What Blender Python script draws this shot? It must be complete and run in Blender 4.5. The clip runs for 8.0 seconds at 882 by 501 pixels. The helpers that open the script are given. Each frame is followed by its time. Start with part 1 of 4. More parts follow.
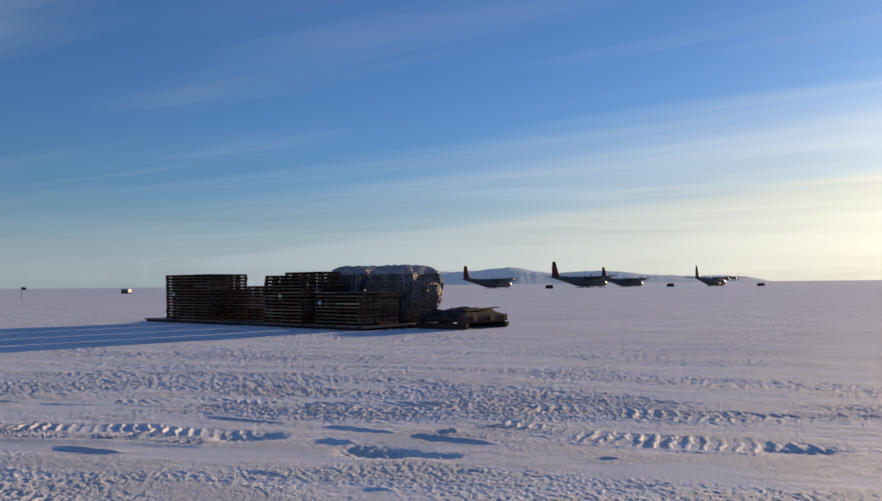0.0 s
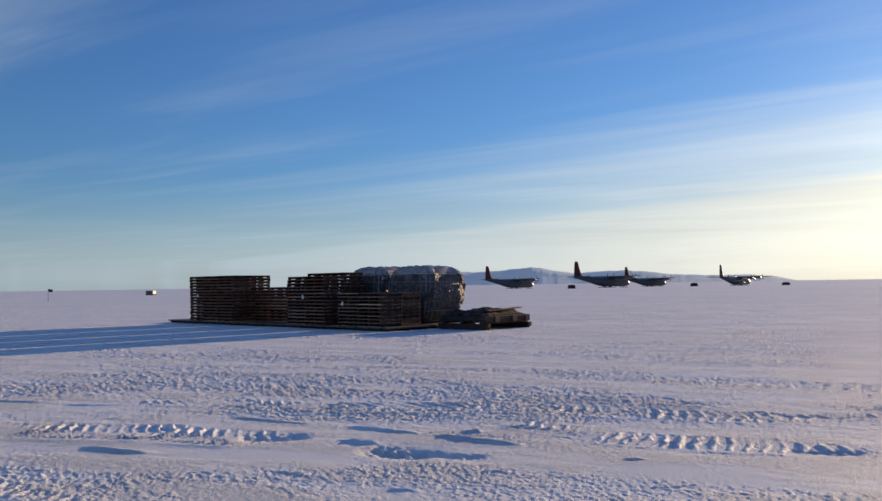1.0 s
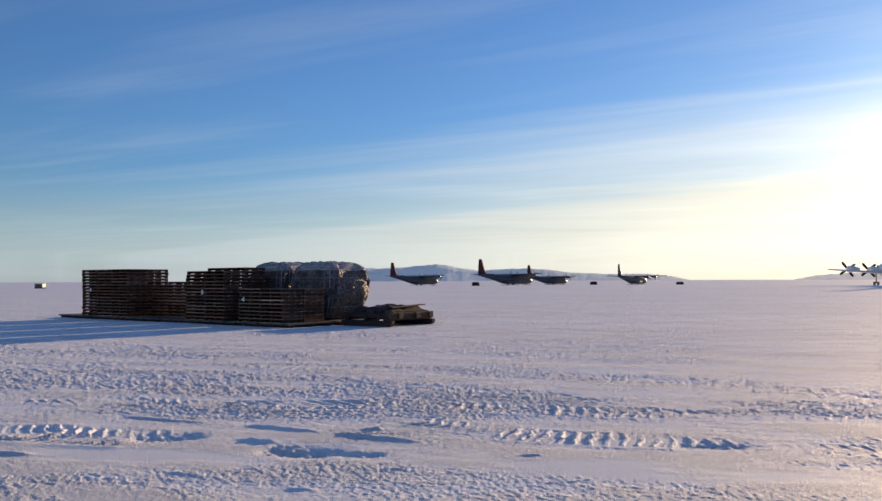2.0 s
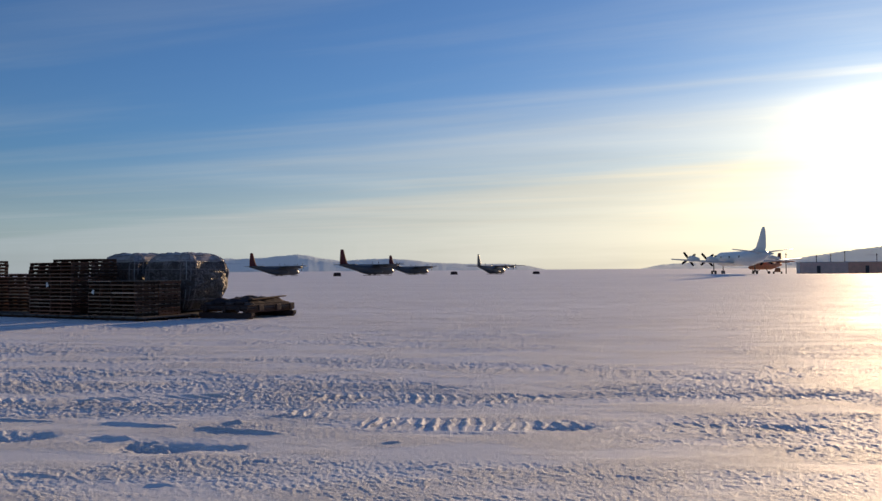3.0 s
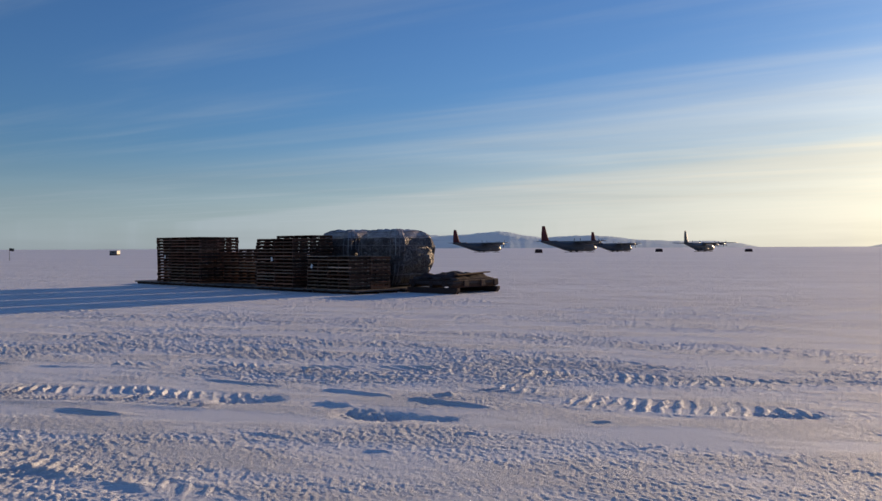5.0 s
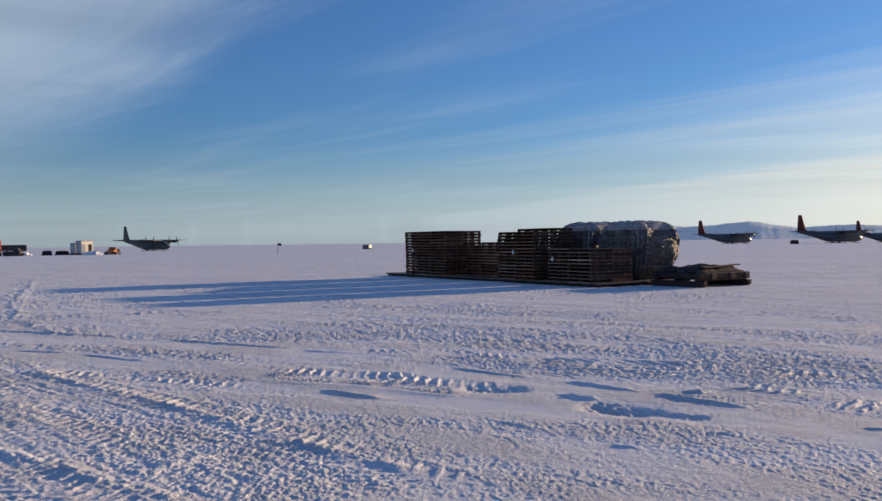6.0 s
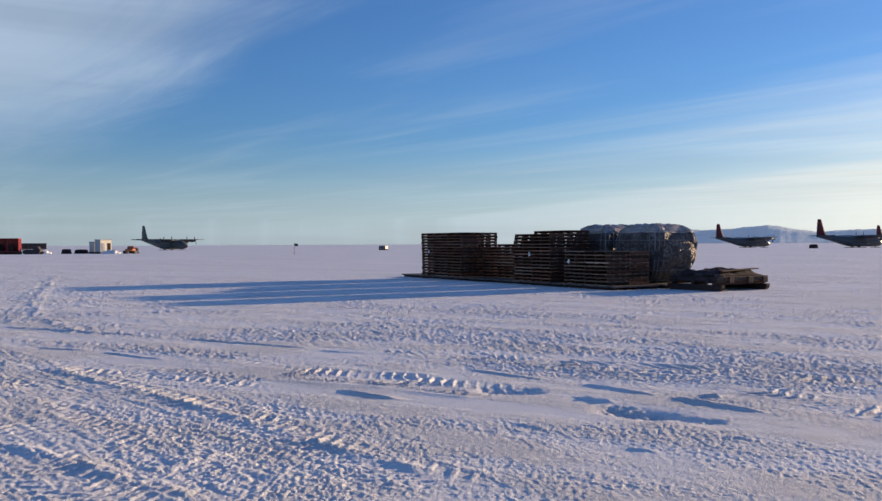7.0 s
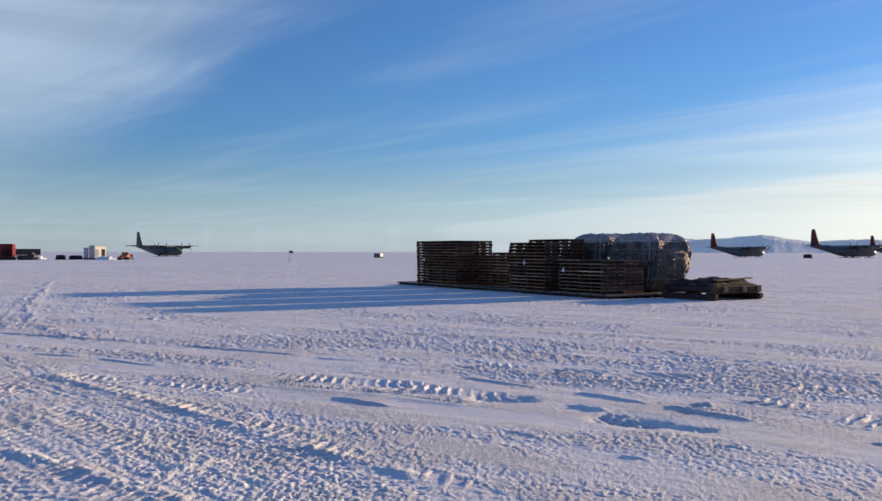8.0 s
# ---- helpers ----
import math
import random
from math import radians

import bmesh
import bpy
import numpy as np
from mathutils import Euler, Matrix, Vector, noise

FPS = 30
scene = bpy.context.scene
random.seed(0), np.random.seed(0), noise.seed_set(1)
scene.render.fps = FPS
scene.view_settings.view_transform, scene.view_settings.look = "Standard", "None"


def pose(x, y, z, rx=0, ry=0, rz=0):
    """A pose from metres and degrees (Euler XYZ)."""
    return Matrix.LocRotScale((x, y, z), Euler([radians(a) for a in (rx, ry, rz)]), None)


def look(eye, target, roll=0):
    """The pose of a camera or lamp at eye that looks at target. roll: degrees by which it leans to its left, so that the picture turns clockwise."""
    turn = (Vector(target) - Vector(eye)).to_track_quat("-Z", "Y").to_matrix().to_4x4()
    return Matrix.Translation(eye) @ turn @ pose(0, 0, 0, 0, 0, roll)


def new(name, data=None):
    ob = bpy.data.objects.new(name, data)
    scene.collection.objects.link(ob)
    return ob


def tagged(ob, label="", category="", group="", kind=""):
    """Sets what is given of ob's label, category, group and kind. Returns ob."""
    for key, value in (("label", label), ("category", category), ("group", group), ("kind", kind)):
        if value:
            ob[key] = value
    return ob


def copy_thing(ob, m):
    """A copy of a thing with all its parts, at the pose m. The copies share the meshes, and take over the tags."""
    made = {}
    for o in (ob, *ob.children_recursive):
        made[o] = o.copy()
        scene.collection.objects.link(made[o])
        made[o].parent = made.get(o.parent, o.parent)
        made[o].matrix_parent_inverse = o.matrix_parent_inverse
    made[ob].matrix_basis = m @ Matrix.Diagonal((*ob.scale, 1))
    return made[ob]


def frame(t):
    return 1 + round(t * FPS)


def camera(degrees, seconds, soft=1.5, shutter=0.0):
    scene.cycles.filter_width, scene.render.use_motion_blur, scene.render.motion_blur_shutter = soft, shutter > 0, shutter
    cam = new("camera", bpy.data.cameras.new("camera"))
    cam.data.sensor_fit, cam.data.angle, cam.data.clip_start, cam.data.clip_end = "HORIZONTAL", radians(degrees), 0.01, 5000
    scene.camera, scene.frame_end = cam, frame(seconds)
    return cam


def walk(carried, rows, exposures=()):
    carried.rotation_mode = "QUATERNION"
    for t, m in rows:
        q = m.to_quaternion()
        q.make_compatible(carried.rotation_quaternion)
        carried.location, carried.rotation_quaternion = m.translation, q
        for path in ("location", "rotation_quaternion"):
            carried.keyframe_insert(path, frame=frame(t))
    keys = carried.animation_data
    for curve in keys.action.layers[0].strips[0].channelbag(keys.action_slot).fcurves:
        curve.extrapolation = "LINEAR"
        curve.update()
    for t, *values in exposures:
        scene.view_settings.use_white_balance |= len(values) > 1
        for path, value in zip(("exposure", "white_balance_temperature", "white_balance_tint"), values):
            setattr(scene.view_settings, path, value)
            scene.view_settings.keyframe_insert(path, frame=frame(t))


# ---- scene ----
cam = camera(54.8, 8.0, soft=1.5)
walk(cam, [
    (0.00, pose(0.095, 0.088, 1.673, 92.26, 0.59, 0.01)),
    (0.50, pose(0.082, 0.100, 1.670, 92.28, 0.74, 0.85)),
    (1.00, pose(0.087, 0.110, 1.672, 92.31, 0.82, 1.48)),
    (1.50, pose(0.104, 0.131, 1.678, 92.25, 0.72, 1.17)),
    (1.70, pose(0.107, 0.126, 1.681, 92.12, 0.63, -0.28)),
    (1.80, pose(0.108, 0.124, 1.682, 92.08, 0.50, -1.48)),
    (1.90, pose(0.110, 0.121, 1.684, 92.01, 0.42, -2.92)),
    (2.00, pose(0.112, 0.119, 1.685, 92.01, 0.22, -4.91)),
    (2.20, pose(0.098, 0.009, 1.700, 92.01, -0.16, -8.66)),
    (2.40, pose(0.094, -0.016, 1.703, 91.90, -0.11, -11.66)),
    (2.60, pose(0.089, -0.040, 1.706, 91.74, 0.04, -13.46)),
    (2.80, pose(0.085, -0.065, 1.708, 91.54, 0.24, -14.25)),
    (3.00, pose(0.081, -0.090, 1.711, 91.30, 0.43, -14.19)),
    (3.15, pose(0.078, -0.108, 1.713, 91.09, 0.54, -13.70)),
    (3.30, pose(0.075, -0.127, 1.715, 90.86, 0.60, -12.90)),
    (3.50, pose(0.060, -0.142, 1.717, 90.73, 0.62, -11.78)),
    (4.00, pose(0.051, -0.054, 1.708, 90.05, 0.86, -8.82)),
    (4.20, pose(0.032, 0.004, 1.702, 89.92, 0.80, -7.71)),
    (4.45, pose(0.025, 0.002, 1.703, 89.83, 0.72, -6.15)),
    (4.70, pose(0.019, -0.001, 1.703, 89.80, 0.47, -4.22)),
    (4.95, pose(0.012, -0.003, 1.704, 89.81, 0.25, -1.60)),
    (5.15, pose(0.007, -0.005, 1.704, 89.81, 0.23, 1.24)),
    (5.30, pose(0.003, -0.006, 1.704, 89.78, 0.35, 3.91)),
    (5.50, pose(-0.022, -0.020, 1.706, 89.74, 0.55, 7.77)),
    (5.70, pose(-0.027, -0.015, 1.704, 89.68, 0.82, 11.63)),
    (5.80, pose(-0.030, -0.013, 1.704, 89.57, 0.74, 13.11)),
    (6.00, pose(-0.036, -0.009, 1.703, 89.44, 0.69, 15.30)),
    (6.50, pose(-0.039, -0.004, 1.700, 89.40, 0.48, 16.60)),
    (7.00, pose(-0.036, -0.025, 1.701, 89.55, 0.25, 16.39)),
    (7.50, pose(-0.027, -0.059, 1.704, 89.78, 0.12, 16.21)),
    (8.00, pose(-0.018, -0.093, 1.707, 90.08, -0.07, 16.06)),
], exposures=[
    (0.0, 0.15, 6500, 10), (0.5, 0.28, 6500, 10), (1.5, 0.41, 6550, 10), (2.0, 0.49, 6850, 10), (3.5, -0.12, 6750, 10), (4.0, -0.10, 6750, 10),
    (5.5, 0.25, 6550, 10), (6.5, 0.47, 6500, 10), (8.0, 0.63, 6500, 10)])

# ---- sky, sun ----
SUN_AZ, SUN_EL = 43.5, 7.6      # degrees clockwise from +Y, degrees up
SUN_DIR = Vector((math.sin(radians(SUN_AZ)) * math.cos(radians(SUN_EL)),
                  math.cos(radians(SUN_AZ)) * math.cos(radians(SUN_EL)),
                  math.sin(radians(SUN_EL))))


class Nodes:
    """Short hand for writing node trees."""

    def __init__(self, tree):
        self.tree = tree
        tree.nodes.clear()

    def put(self, socket, val):
        if val is None:
            return
        if isinstance(val, bpy.types.NodeSocket):
            self.tree.links.new(val, socket)
        else:
            socket.default_value = val

    def add(self, node_type, ins=()):
        n = self.tree.nodes.new(node_type)
        items = ins.items() if isinstance(ins, dict) else enumerate(ins)
        for k, val in items:
            self.put(n.inputs[k], val)
        return n

    def math(self, op, a, b=None):
        n = self.add("ShaderNodeMath", (a, b))
        n.operation = op
        return n.outputs[0]

    def ramp(self, val, lo, hi, out0=0.0, out1=1.0):
        n = self.add("ShaderNodeMapRange", (val, lo, hi, out0, out1))
        n.interpolation_type = "SMOOTHSTEP"
        return n.outputs[0]

    def mix(self, fac, a, b):
        n = self.add("ShaderNodeMix")
        n.data_type = "RGBA"
        self.put(n.inputs[0], fac)
        self.put(n.inputs[6], a)
        self.put(n.inputs[7], b)
        return n.outputs[2]

    def noise(self, vec, scale, detail=3.0, rough=0.55, dist=0.0):
        return self.add("ShaderNodeTexNoise", {"Vector": vec, "Scale": scale, "Detail": detail,
                                               "Roughness": rough, "Distortion": dist}).outputs[0]

    def mapped(self, vec, turn=0.0, scale=(1, 1, 1)):
        """Lengths per unit along axes turned by an angle (degrees, from +x towards +y)."""
        n = self.add("ShaderNodeMapping")
        n.vector_type = "TEXTURE"
        self.put(n.inputs["Vector"], vec)
        self.put(n.inputs["Rotation"], (0, 0, radians(turn)))
        self.put(n.inputs["Scale"], tuple(1.0 / c for c in scale))
        return n.outputs[0]

    def bump(self, height, strength, distance):
        return self.add("ShaderNodeBump", {"Height": height, "Strength": strength, "Distance": distance}).outputs[0]


SKY_TINT = (0.67, 0.95, 1.42)    # clear cold polar air
world = bpy.data.worlds.new("winter_sky")
scene.world = world
world.use_nodes = True
w = Nodes(world.node_tree)
sky = w.add("ShaderNodeTexSky")
sky.sky_type, sky.sun_disc = "NISHITA", False
sky.sun_elevation, sky.sun_rotation = radians(SUN_EL), radians(SUN_AZ)
sky.air_density, sky.dust_density, sky.ozone_density, sky.altitude = 1.0, 0.4, 3.0, 10
ray = w.add("ShaderNodeTexCoord").outputs["Generated"]
sep = w.add("ShaderNodeSeparateXYZ", (ray,))
up = w.math("MAXIMUM", sep.outputs[2], 0.03)
px = w.math("DIVIDE", sep.outputs[0], up)
py = w.math("DIVIDE", sep.outputs[1], up)
layer = w.add("ShaderNodeCombineXYZ", (px, py, 0.0)).outputs[0]
# cirrus streaks along one wind direction of the cloud layer
streaks = w.noise(w.mapped(layer, -40, (0.13, 0.8, 1.0)), 1.0, 3.0, 0.5, 0.5)
fine = w.noise(w.mapped(layer, -36, (0.35, 2.0, 1.0)), 1.0, 6.0, 0.62, 0.5)
wisps = w.ramp(w.math("ADD", w.math("MULTIPLY", streaks, 0.7), w.math("MULTIPLY", fine, 0.3)), 0.46, 0.74)
# a thin veil with two edges, each along a line of the layer, that goes on towards the horizon
ripple = w.math("SUBTRACT", streaks, 0.5)
upper_d = w.math("ADD", w.math("MULTIPLY", px, 0.707), w.math("MULTIPLY", py, 0.707))
upper_d = w.math("ADD", upper_d, w.math("MULTIPLY", ripple, 1.3))
lower_d = w.math("ADD", w.math("MULTIPLY", px, 0.875), w.math("MULTIPLY", py, 0.485))
lower_d = w.math("ADD", lower_d, w.math("MULTIPLY", ripple, 0.9))
veil = w.math("ADD", w.math("MULTIPLY", w.ramp(upper_d, 3.9, 6.4), w.ramp(sep.outputs[0], -0.25, 0.38, 0.16, 0.56)), w.math("MULTIPLY", w.ramp(lower_d, 6.9, 8.2), 0.44))
veil = w.math("MULTIPLY", veil, w.ramp(fine, 0.25, 0.75, 0.86, 1.0))
# a second bank across the other side of the sky
bank_d = w.math("ADD", w.math("MULTIPLY", px, -0.72), w.math("MULTIPLY", py, -0.70))
bank_d = w.math("ADD", bank_d, w.math("MULTIPLY", w.math("SUBTRACT", fine, 0.5), 0.9))
bank = w.math("MULTIPLY", w.ramp(bank_d, -1.4, -0.2), w.ramp(sep.outputs[2], 0.05, 0.2))
bank = w.math("MULTIPLY", bank, w.ramp(px, -0.6, -1.6))
cover = w.math("ADD", w.math("MULTIPLY", veil, 0.85), w.math("ADD", w.math("MULTIPLY", bank, 0.66), w.math("MULTIPLY", wisps, 0.21)))
slant = w.math("MINIMUM", w.math("DIVIDE", 0.27, up), 1.0)     # thin cloud is thinnest overhead
cover = w.math("MINIMUM", w.math("MULTIPLY", cover, slant), 0.9)
# ice cloud scatters sunlight forward
toward = w.math("MAXIMUM", w.add("ShaderNodeVectorMath", (ray, tuple(SUN_DIR))).outputs[1], 0.0)
dot_node = toward.node.inputs[0].links[0].from_node
dot_node.operation = "DOT_PRODUCT"
glow = w.math("ADD", w.math("MULTIPLY", w.math("POWER", toward, 4.5), 6.3),
              w.math("ADD", w.math("MULTIPLY", w.math("POWER", toward, 40.0), 6.0),
                     w.math("MULTIPLY", w.math("POWER", toward, 250.0), 30.0)))
warm = w.add("ShaderNodeVectorMath", ((1.0, 0.77, 0.37), glow))
warm.operation = "MULTIPLY"
cloud_col = w.add("ShaderNodeVectorMath", ((3.9, 4.7, 5.5), warm.outputs[0]))
cloud_col.operation = "ADD"
# stratus bands low over the horizon
squeezed = w.add("ShaderNodeMapping", {"Vector": ray, "Rotation": (0, radians(1.5), 0), "Scale": (1.6, 1.6, 26.0)}).outputs[0]
bands = w.ramp(w.noise(squeezed, 1.0, 4.0, 0.55, 0.3), 0.32, 0.68, 0.92, 1.12)
banded = w.add("ShaderNodeVectorMath", (cloud_col.outputs[0], bands))
banded.operation = "MULTIPLY"
clear = w.add("ShaderNodeVectorMath", (sky.outputs[0], SKY_TINT))
clear.operation = "MULTIPLY"
haze = w.ramp(sep.outputs[2], -0.02, 0.135, 0.66, 0.0)
hazy = w.mix(haze, clear.outputs[0], banded.outputs[0])
sky_col = w.mix(cover, hazy, banded.outputs[0])
bg = w.add("ShaderNodeBackground", {"Color": sky_col, "Strength": 0.085})
out = w.add("ShaderNodeOutputWorld", (bg.outputs[0],))

sun_data = bpy.data.lights.new("sun", "SUN")
sun_data.energy, sun_data.angle, sun_data.color = 5.0, radians(0.6), (1.0, 0.70, 0.42)
sun = new("sun", sun_data)
sun.matrix_world = look(SUN_DIR * 100, (0, 0, 0))

# ---- materials ----


def material(name):
    m = bpy.data.materials.new(name)
    m.use_nodes = True
    n = Nodes(m.node_tree)
    bsdf = n.add("ShaderNodeBsdfPrincipled")
    n.add("ShaderNodeOutputMaterial", (bsdf.outputs[0],))
    return m, n, bsdf


def painted(name, colour, rough=0.5, metal=0.0, spread=0.25, scale=3.0, bump=0.15):
    """A worn, weathered single-colour surface: stains at two scales and fine relief."""
    m, n, b = material(name)
    co = n.add("ShaderNodeTexCoord").outputs["Object"]
    big, small = n.noise(co, scale, 4.0), n.noise(co, scale * 9.0, 3.0)
    both = n.math("ADD", n.math("MULTIPLY", big, 0.65), n.math("MULTIPLY", small, 0.35))
    dark = tuple(c * (1 - spread) for c in colour) + (1,)
    light = tuple(min(1.0, c * (1 + spread)) for c in colour) + (1,)
    n.put(b.inputs["Base Color"], n.mix(n.ramp(both, 0.3, 0.7), dark, light))
    n.put(b.inputs["Roughness"], n.ramp(big, 0.3, 0.7, rough * 0.85, min(1.0, rough * 1.15)))
    b.inputs["Metallic"].default_value = metal
    n.put(b.inputs["Normal"], n.bump(small, bump, 0.02))
    return m


def wood(name, colour, grey_share=0.25):
    m, n, b = material(name)
    co = n.add("ShaderNodeTexCoord").outputs["Object"]
    info = n.add("ShaderNodeObjectInfo").outputs["Random"]
    grain = n.noise(n.mapped(co, 0, (3.0, 30.0, 30.0)), 1.0, 5.0, 0.65, 0.8)
    stain = n.noise(co, 2.2, 4.0)
    tone = n.math("ADD", n.math("MULTIPLY", info, 0.75), n.math("MULTIPLY", grain, 0.35))
    dark = tuple(c * 0.35 for c in colour) + (1,)
    mid = tuple(colour) + (1,)
    light = tuple(c * f for c, f in zip(colour, (2.5, 2.7, 2.9))) + (1,)
    col = n.mix(n.ramp(tone, 0.15, 0.6), dark, mid)
    col = n.mix(n.ramp(tone, 0.72, 1.0), col, light)
    n.put(b.inputs["Base Color"], n.mix(n.ramp(stain, 0.5, 0.8, 0.0, grey_share), col, (0.16, 0.13, 0.11, 1)))
    b.inputs["Roughness"].default_value = 0.85
    b.inputs["Specular IOR Level"].default_value = 0.2
    n.put(b.inputs["Normal"], n.bump(grain, 0.35, 0.006))
    return m


def snow_material():
    m, n, b = material("packed_snow")
    co = n.add("ShaderNodeTexCoord").outputs["Object"]
    drift = n.noise(n.mapped(co, -20, (0.06, 0.2, 1.0)), 1.0, 5.0, 0.6, 0.5)
    grains = n.noise(co, 60.0, 4.0, 0.75)
    crust = n.noise(n.mapped(co, -20, (19.0, 22.0, 20.0)), 1.0, 5.0, 0.72, 0.4)
    dirt = n.noise(n.mapped(co, -20, (0.4, 0.9, 1.0)), 1.0, 4.0, 0.6)
    col = n.mix(n.ramp(drift, 0.35, 0.68), (0.79, 0.81, 0.845, 1), (0.88, 0.90, 0.93, 1))
    col = n.mix(n.ramp(dirt, 0.5, 0.75, 0.0, 0.10), col, (0.60, 0.605, 0.62, 1))
    n.put(b.inputs["Base Color"], col)
    n.put(b.inputs["Roughness"], n.ramp(drift, 0.3, 0.7, 0.72, 0.6))
    b.inputs["Specular IOR Level"].default_value = 0.14
    h = n.math("ADD", n.math("MULTIPLY", grains, 0.5), crust)
    patches = n.ramp(n.noise(n.mapped(co, -20, (0.5, 1.1, 1.0)), 1.0, 3.0), 0.38, 0.62, 0.25, 1.0)
    n.put(b.inputs["Normal"], n.bump(n.math("MULTIPLY", h, patches), 0.9, 0.045))
    return m


def mountain_material():
    m, n, b = material("hazed_snow_and_rock")
    co = n.add("ShaderNodeTexCoord").outputs["Object"]
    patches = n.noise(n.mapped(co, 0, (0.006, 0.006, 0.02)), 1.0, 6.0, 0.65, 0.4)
    # Snow and rock tints lean blue to paint in the distance haze.
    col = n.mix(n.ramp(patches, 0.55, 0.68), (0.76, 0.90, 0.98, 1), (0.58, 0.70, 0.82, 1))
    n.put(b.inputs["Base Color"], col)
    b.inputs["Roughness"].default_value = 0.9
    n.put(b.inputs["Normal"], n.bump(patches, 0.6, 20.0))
    b.inputs["Alpha"].default_value = 0.68                 # see-through, so the sky behind stands in for distance haze
    return m


def wrap_material(name, colour, rough):
    """Bags and boxes under creased plastic film."""
    m, n, b = material(name)
    co = n.add("ShaderNodeTexCoord").outputs["Object"]
    warp = n.add("ShaderNodeVectorMath", (co, n.add("ShaderNodeTexNoise", {"Vector": co, "Scale": 3.0}).outputs[1]))
    warp.operation = "ADD"
    cells = n.add("ShaderNodeTexVoronoi", {"Vector": warp.outputs[0], "Scale": 5.0})
    seams = n.add("ShaderNodeTexVoronoi", {"Vector": warp.outputs[0], "Scale": 5.0})
    seams.feature = "DISTANCE_TO_EDGE"
    folds = n.noise(n.mapped(co, 30, (6.0, 6.0, 12.0)), 1.0, 6.0, 0.72, 1.5)
    shade = n.add("ShaderNodeSeparateColor", (cells.outputs["Color"],)).outputs[0]
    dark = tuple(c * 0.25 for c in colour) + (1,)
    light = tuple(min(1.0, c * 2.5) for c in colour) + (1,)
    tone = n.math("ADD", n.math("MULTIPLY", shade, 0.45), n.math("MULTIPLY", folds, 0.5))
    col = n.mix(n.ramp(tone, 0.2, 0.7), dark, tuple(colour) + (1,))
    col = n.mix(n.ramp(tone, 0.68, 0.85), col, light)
    # Seams go dark: shade in the creases between bags is put into the colour.
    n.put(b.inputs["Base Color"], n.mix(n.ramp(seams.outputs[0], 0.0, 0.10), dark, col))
    n.put(b.inputs["Roughness"], n.ramp(folds, 0.3, 0.7, rough * 0.7, rough * 1.3))
    puff = n.math("ADD", n.ramp(seams.outputs[0], 0.0, 0.3), n.math("MULTIPLY", folds, 0.6))
    n.put(b.inputs["Normal"], n.bump(puff, 0.8, 0.06))
    return m


SNOW = snow_material()
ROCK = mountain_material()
WOOD = wood("weathered_pallet_wood", (0.21, 0.090, 0.055))
WOOD_PALE = wood("paler_pallet_wood", (0.27, 0.175, 0.12))
# Stringers are darker than the boards: shade between the decks is in their colour.
WOOD_SHADED = wood("shaded_stringer_wood", (0.07, 0.03, 0.018))
TIMBER = wood("old_dunnage_timber", (0.045, 0.024, 0.018))
ALUMINIUM = painted("scuffed_aluminium", (0.09, 0.085, 0.085), 0.6, 0.35, 0.3, 2.0)
SKID = painted("rusty_skid_steel", (0.045, 0.026, 0.025), 0.7, 0.3, 0.4, 4.0)
TARP = painted("dark_tarpaulin", (0.030, 0.016, 0.020), 0.98, 0.0, 0.4, 2.5, 0.5)
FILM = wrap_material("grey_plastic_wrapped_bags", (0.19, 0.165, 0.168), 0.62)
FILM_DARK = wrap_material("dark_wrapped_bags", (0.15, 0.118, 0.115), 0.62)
# Pale grey stands in for the sky's sheen on clear film.
FILM_SHEEN = painted("sheen_creased_film", (0.36, 0.33, 0.33), 0.42, 0.0, 0.45, 5.0, 0.6)
NET = painted("grey_webbing", (0.24, 0.215, 0.22), 0.8, 0.0, 0.3, 8.0)
STRAP = painted("pale_strap", (0.34, 0.34, 0.34), 0.5, 0.0, 0.15, 8.0)
GREY_PAINT = painted("aircraft_grey", (0.066, 0.070, 0.080), 0.42, 0.0, 0.12, 0.4, 0.02)
DARK_PAINT = painted("aircraft_dark_green_grey", (0.055, 0.066, 0.066), 0.45, 0.0, 0.15, 0.4, 0.02)
WHITE_PAINT = painted("aircraft_white", (0.72, 0.72, 0.72), 0.35, 0.0, 0.06, 0.4, 0.02)
RADOME = painted("pale_grey_radome", (0.26, 0.26, 0.27), 0.6, 0.0, 0.1, 0.4, 0.02)
RED_PAINT = painted("red_tail_paint", (0.13, 0.018, 0.018), 0.7, 0.0, 0.15, 0.6, 0.02)
BLACK = painted("black_rubber", (0.022, 0.022, 0.024), 0.6, 0.0, 0.3, 3.0)
BLADE = painted("propeller_metal", (0.014, 0.014, 0.015), 0.8, 0.0, 0.2, 3.0)
BLADE.node_tree.nodes["Principled BSDF"].inputs["Specular IOR Level"].default_value = 0.05
GLASS = painted("dark_cockpit_glass", (0.02, 0.024, 0.03), 0.08, 0.0, 0.1, 1.0, 0.0)
HUT_WHITE = painted("cream_cladding", (0.78, 0.73, 0.58), 0.6, 0.0, 0.08, 1.0)
HUT_DARK = painted("dark_grey_cladding", (0.11, 0.11, 0.115), 0.6, 0.0, 0.15, 1.0)
HUT_GREY = painted("grey_cladding", (0.36, 0.38, 0.40), 0.6, 0.0, 0.15, 1.0)
RED_STEEL = painted("red_container_steel", (0.30, 0.028, 0.024), 0.5, 0.0, 0.2, 1.0)
ORANGE = painted("faded_orange_paint", (0.42, 0.13, 0.04), 0.5, 0.0, 0.25, 1.5)
PAPER = painted("weathered_paper", (0.70, 0.69, 0.66), 0.8, 0.0, 0.1, 6.0)
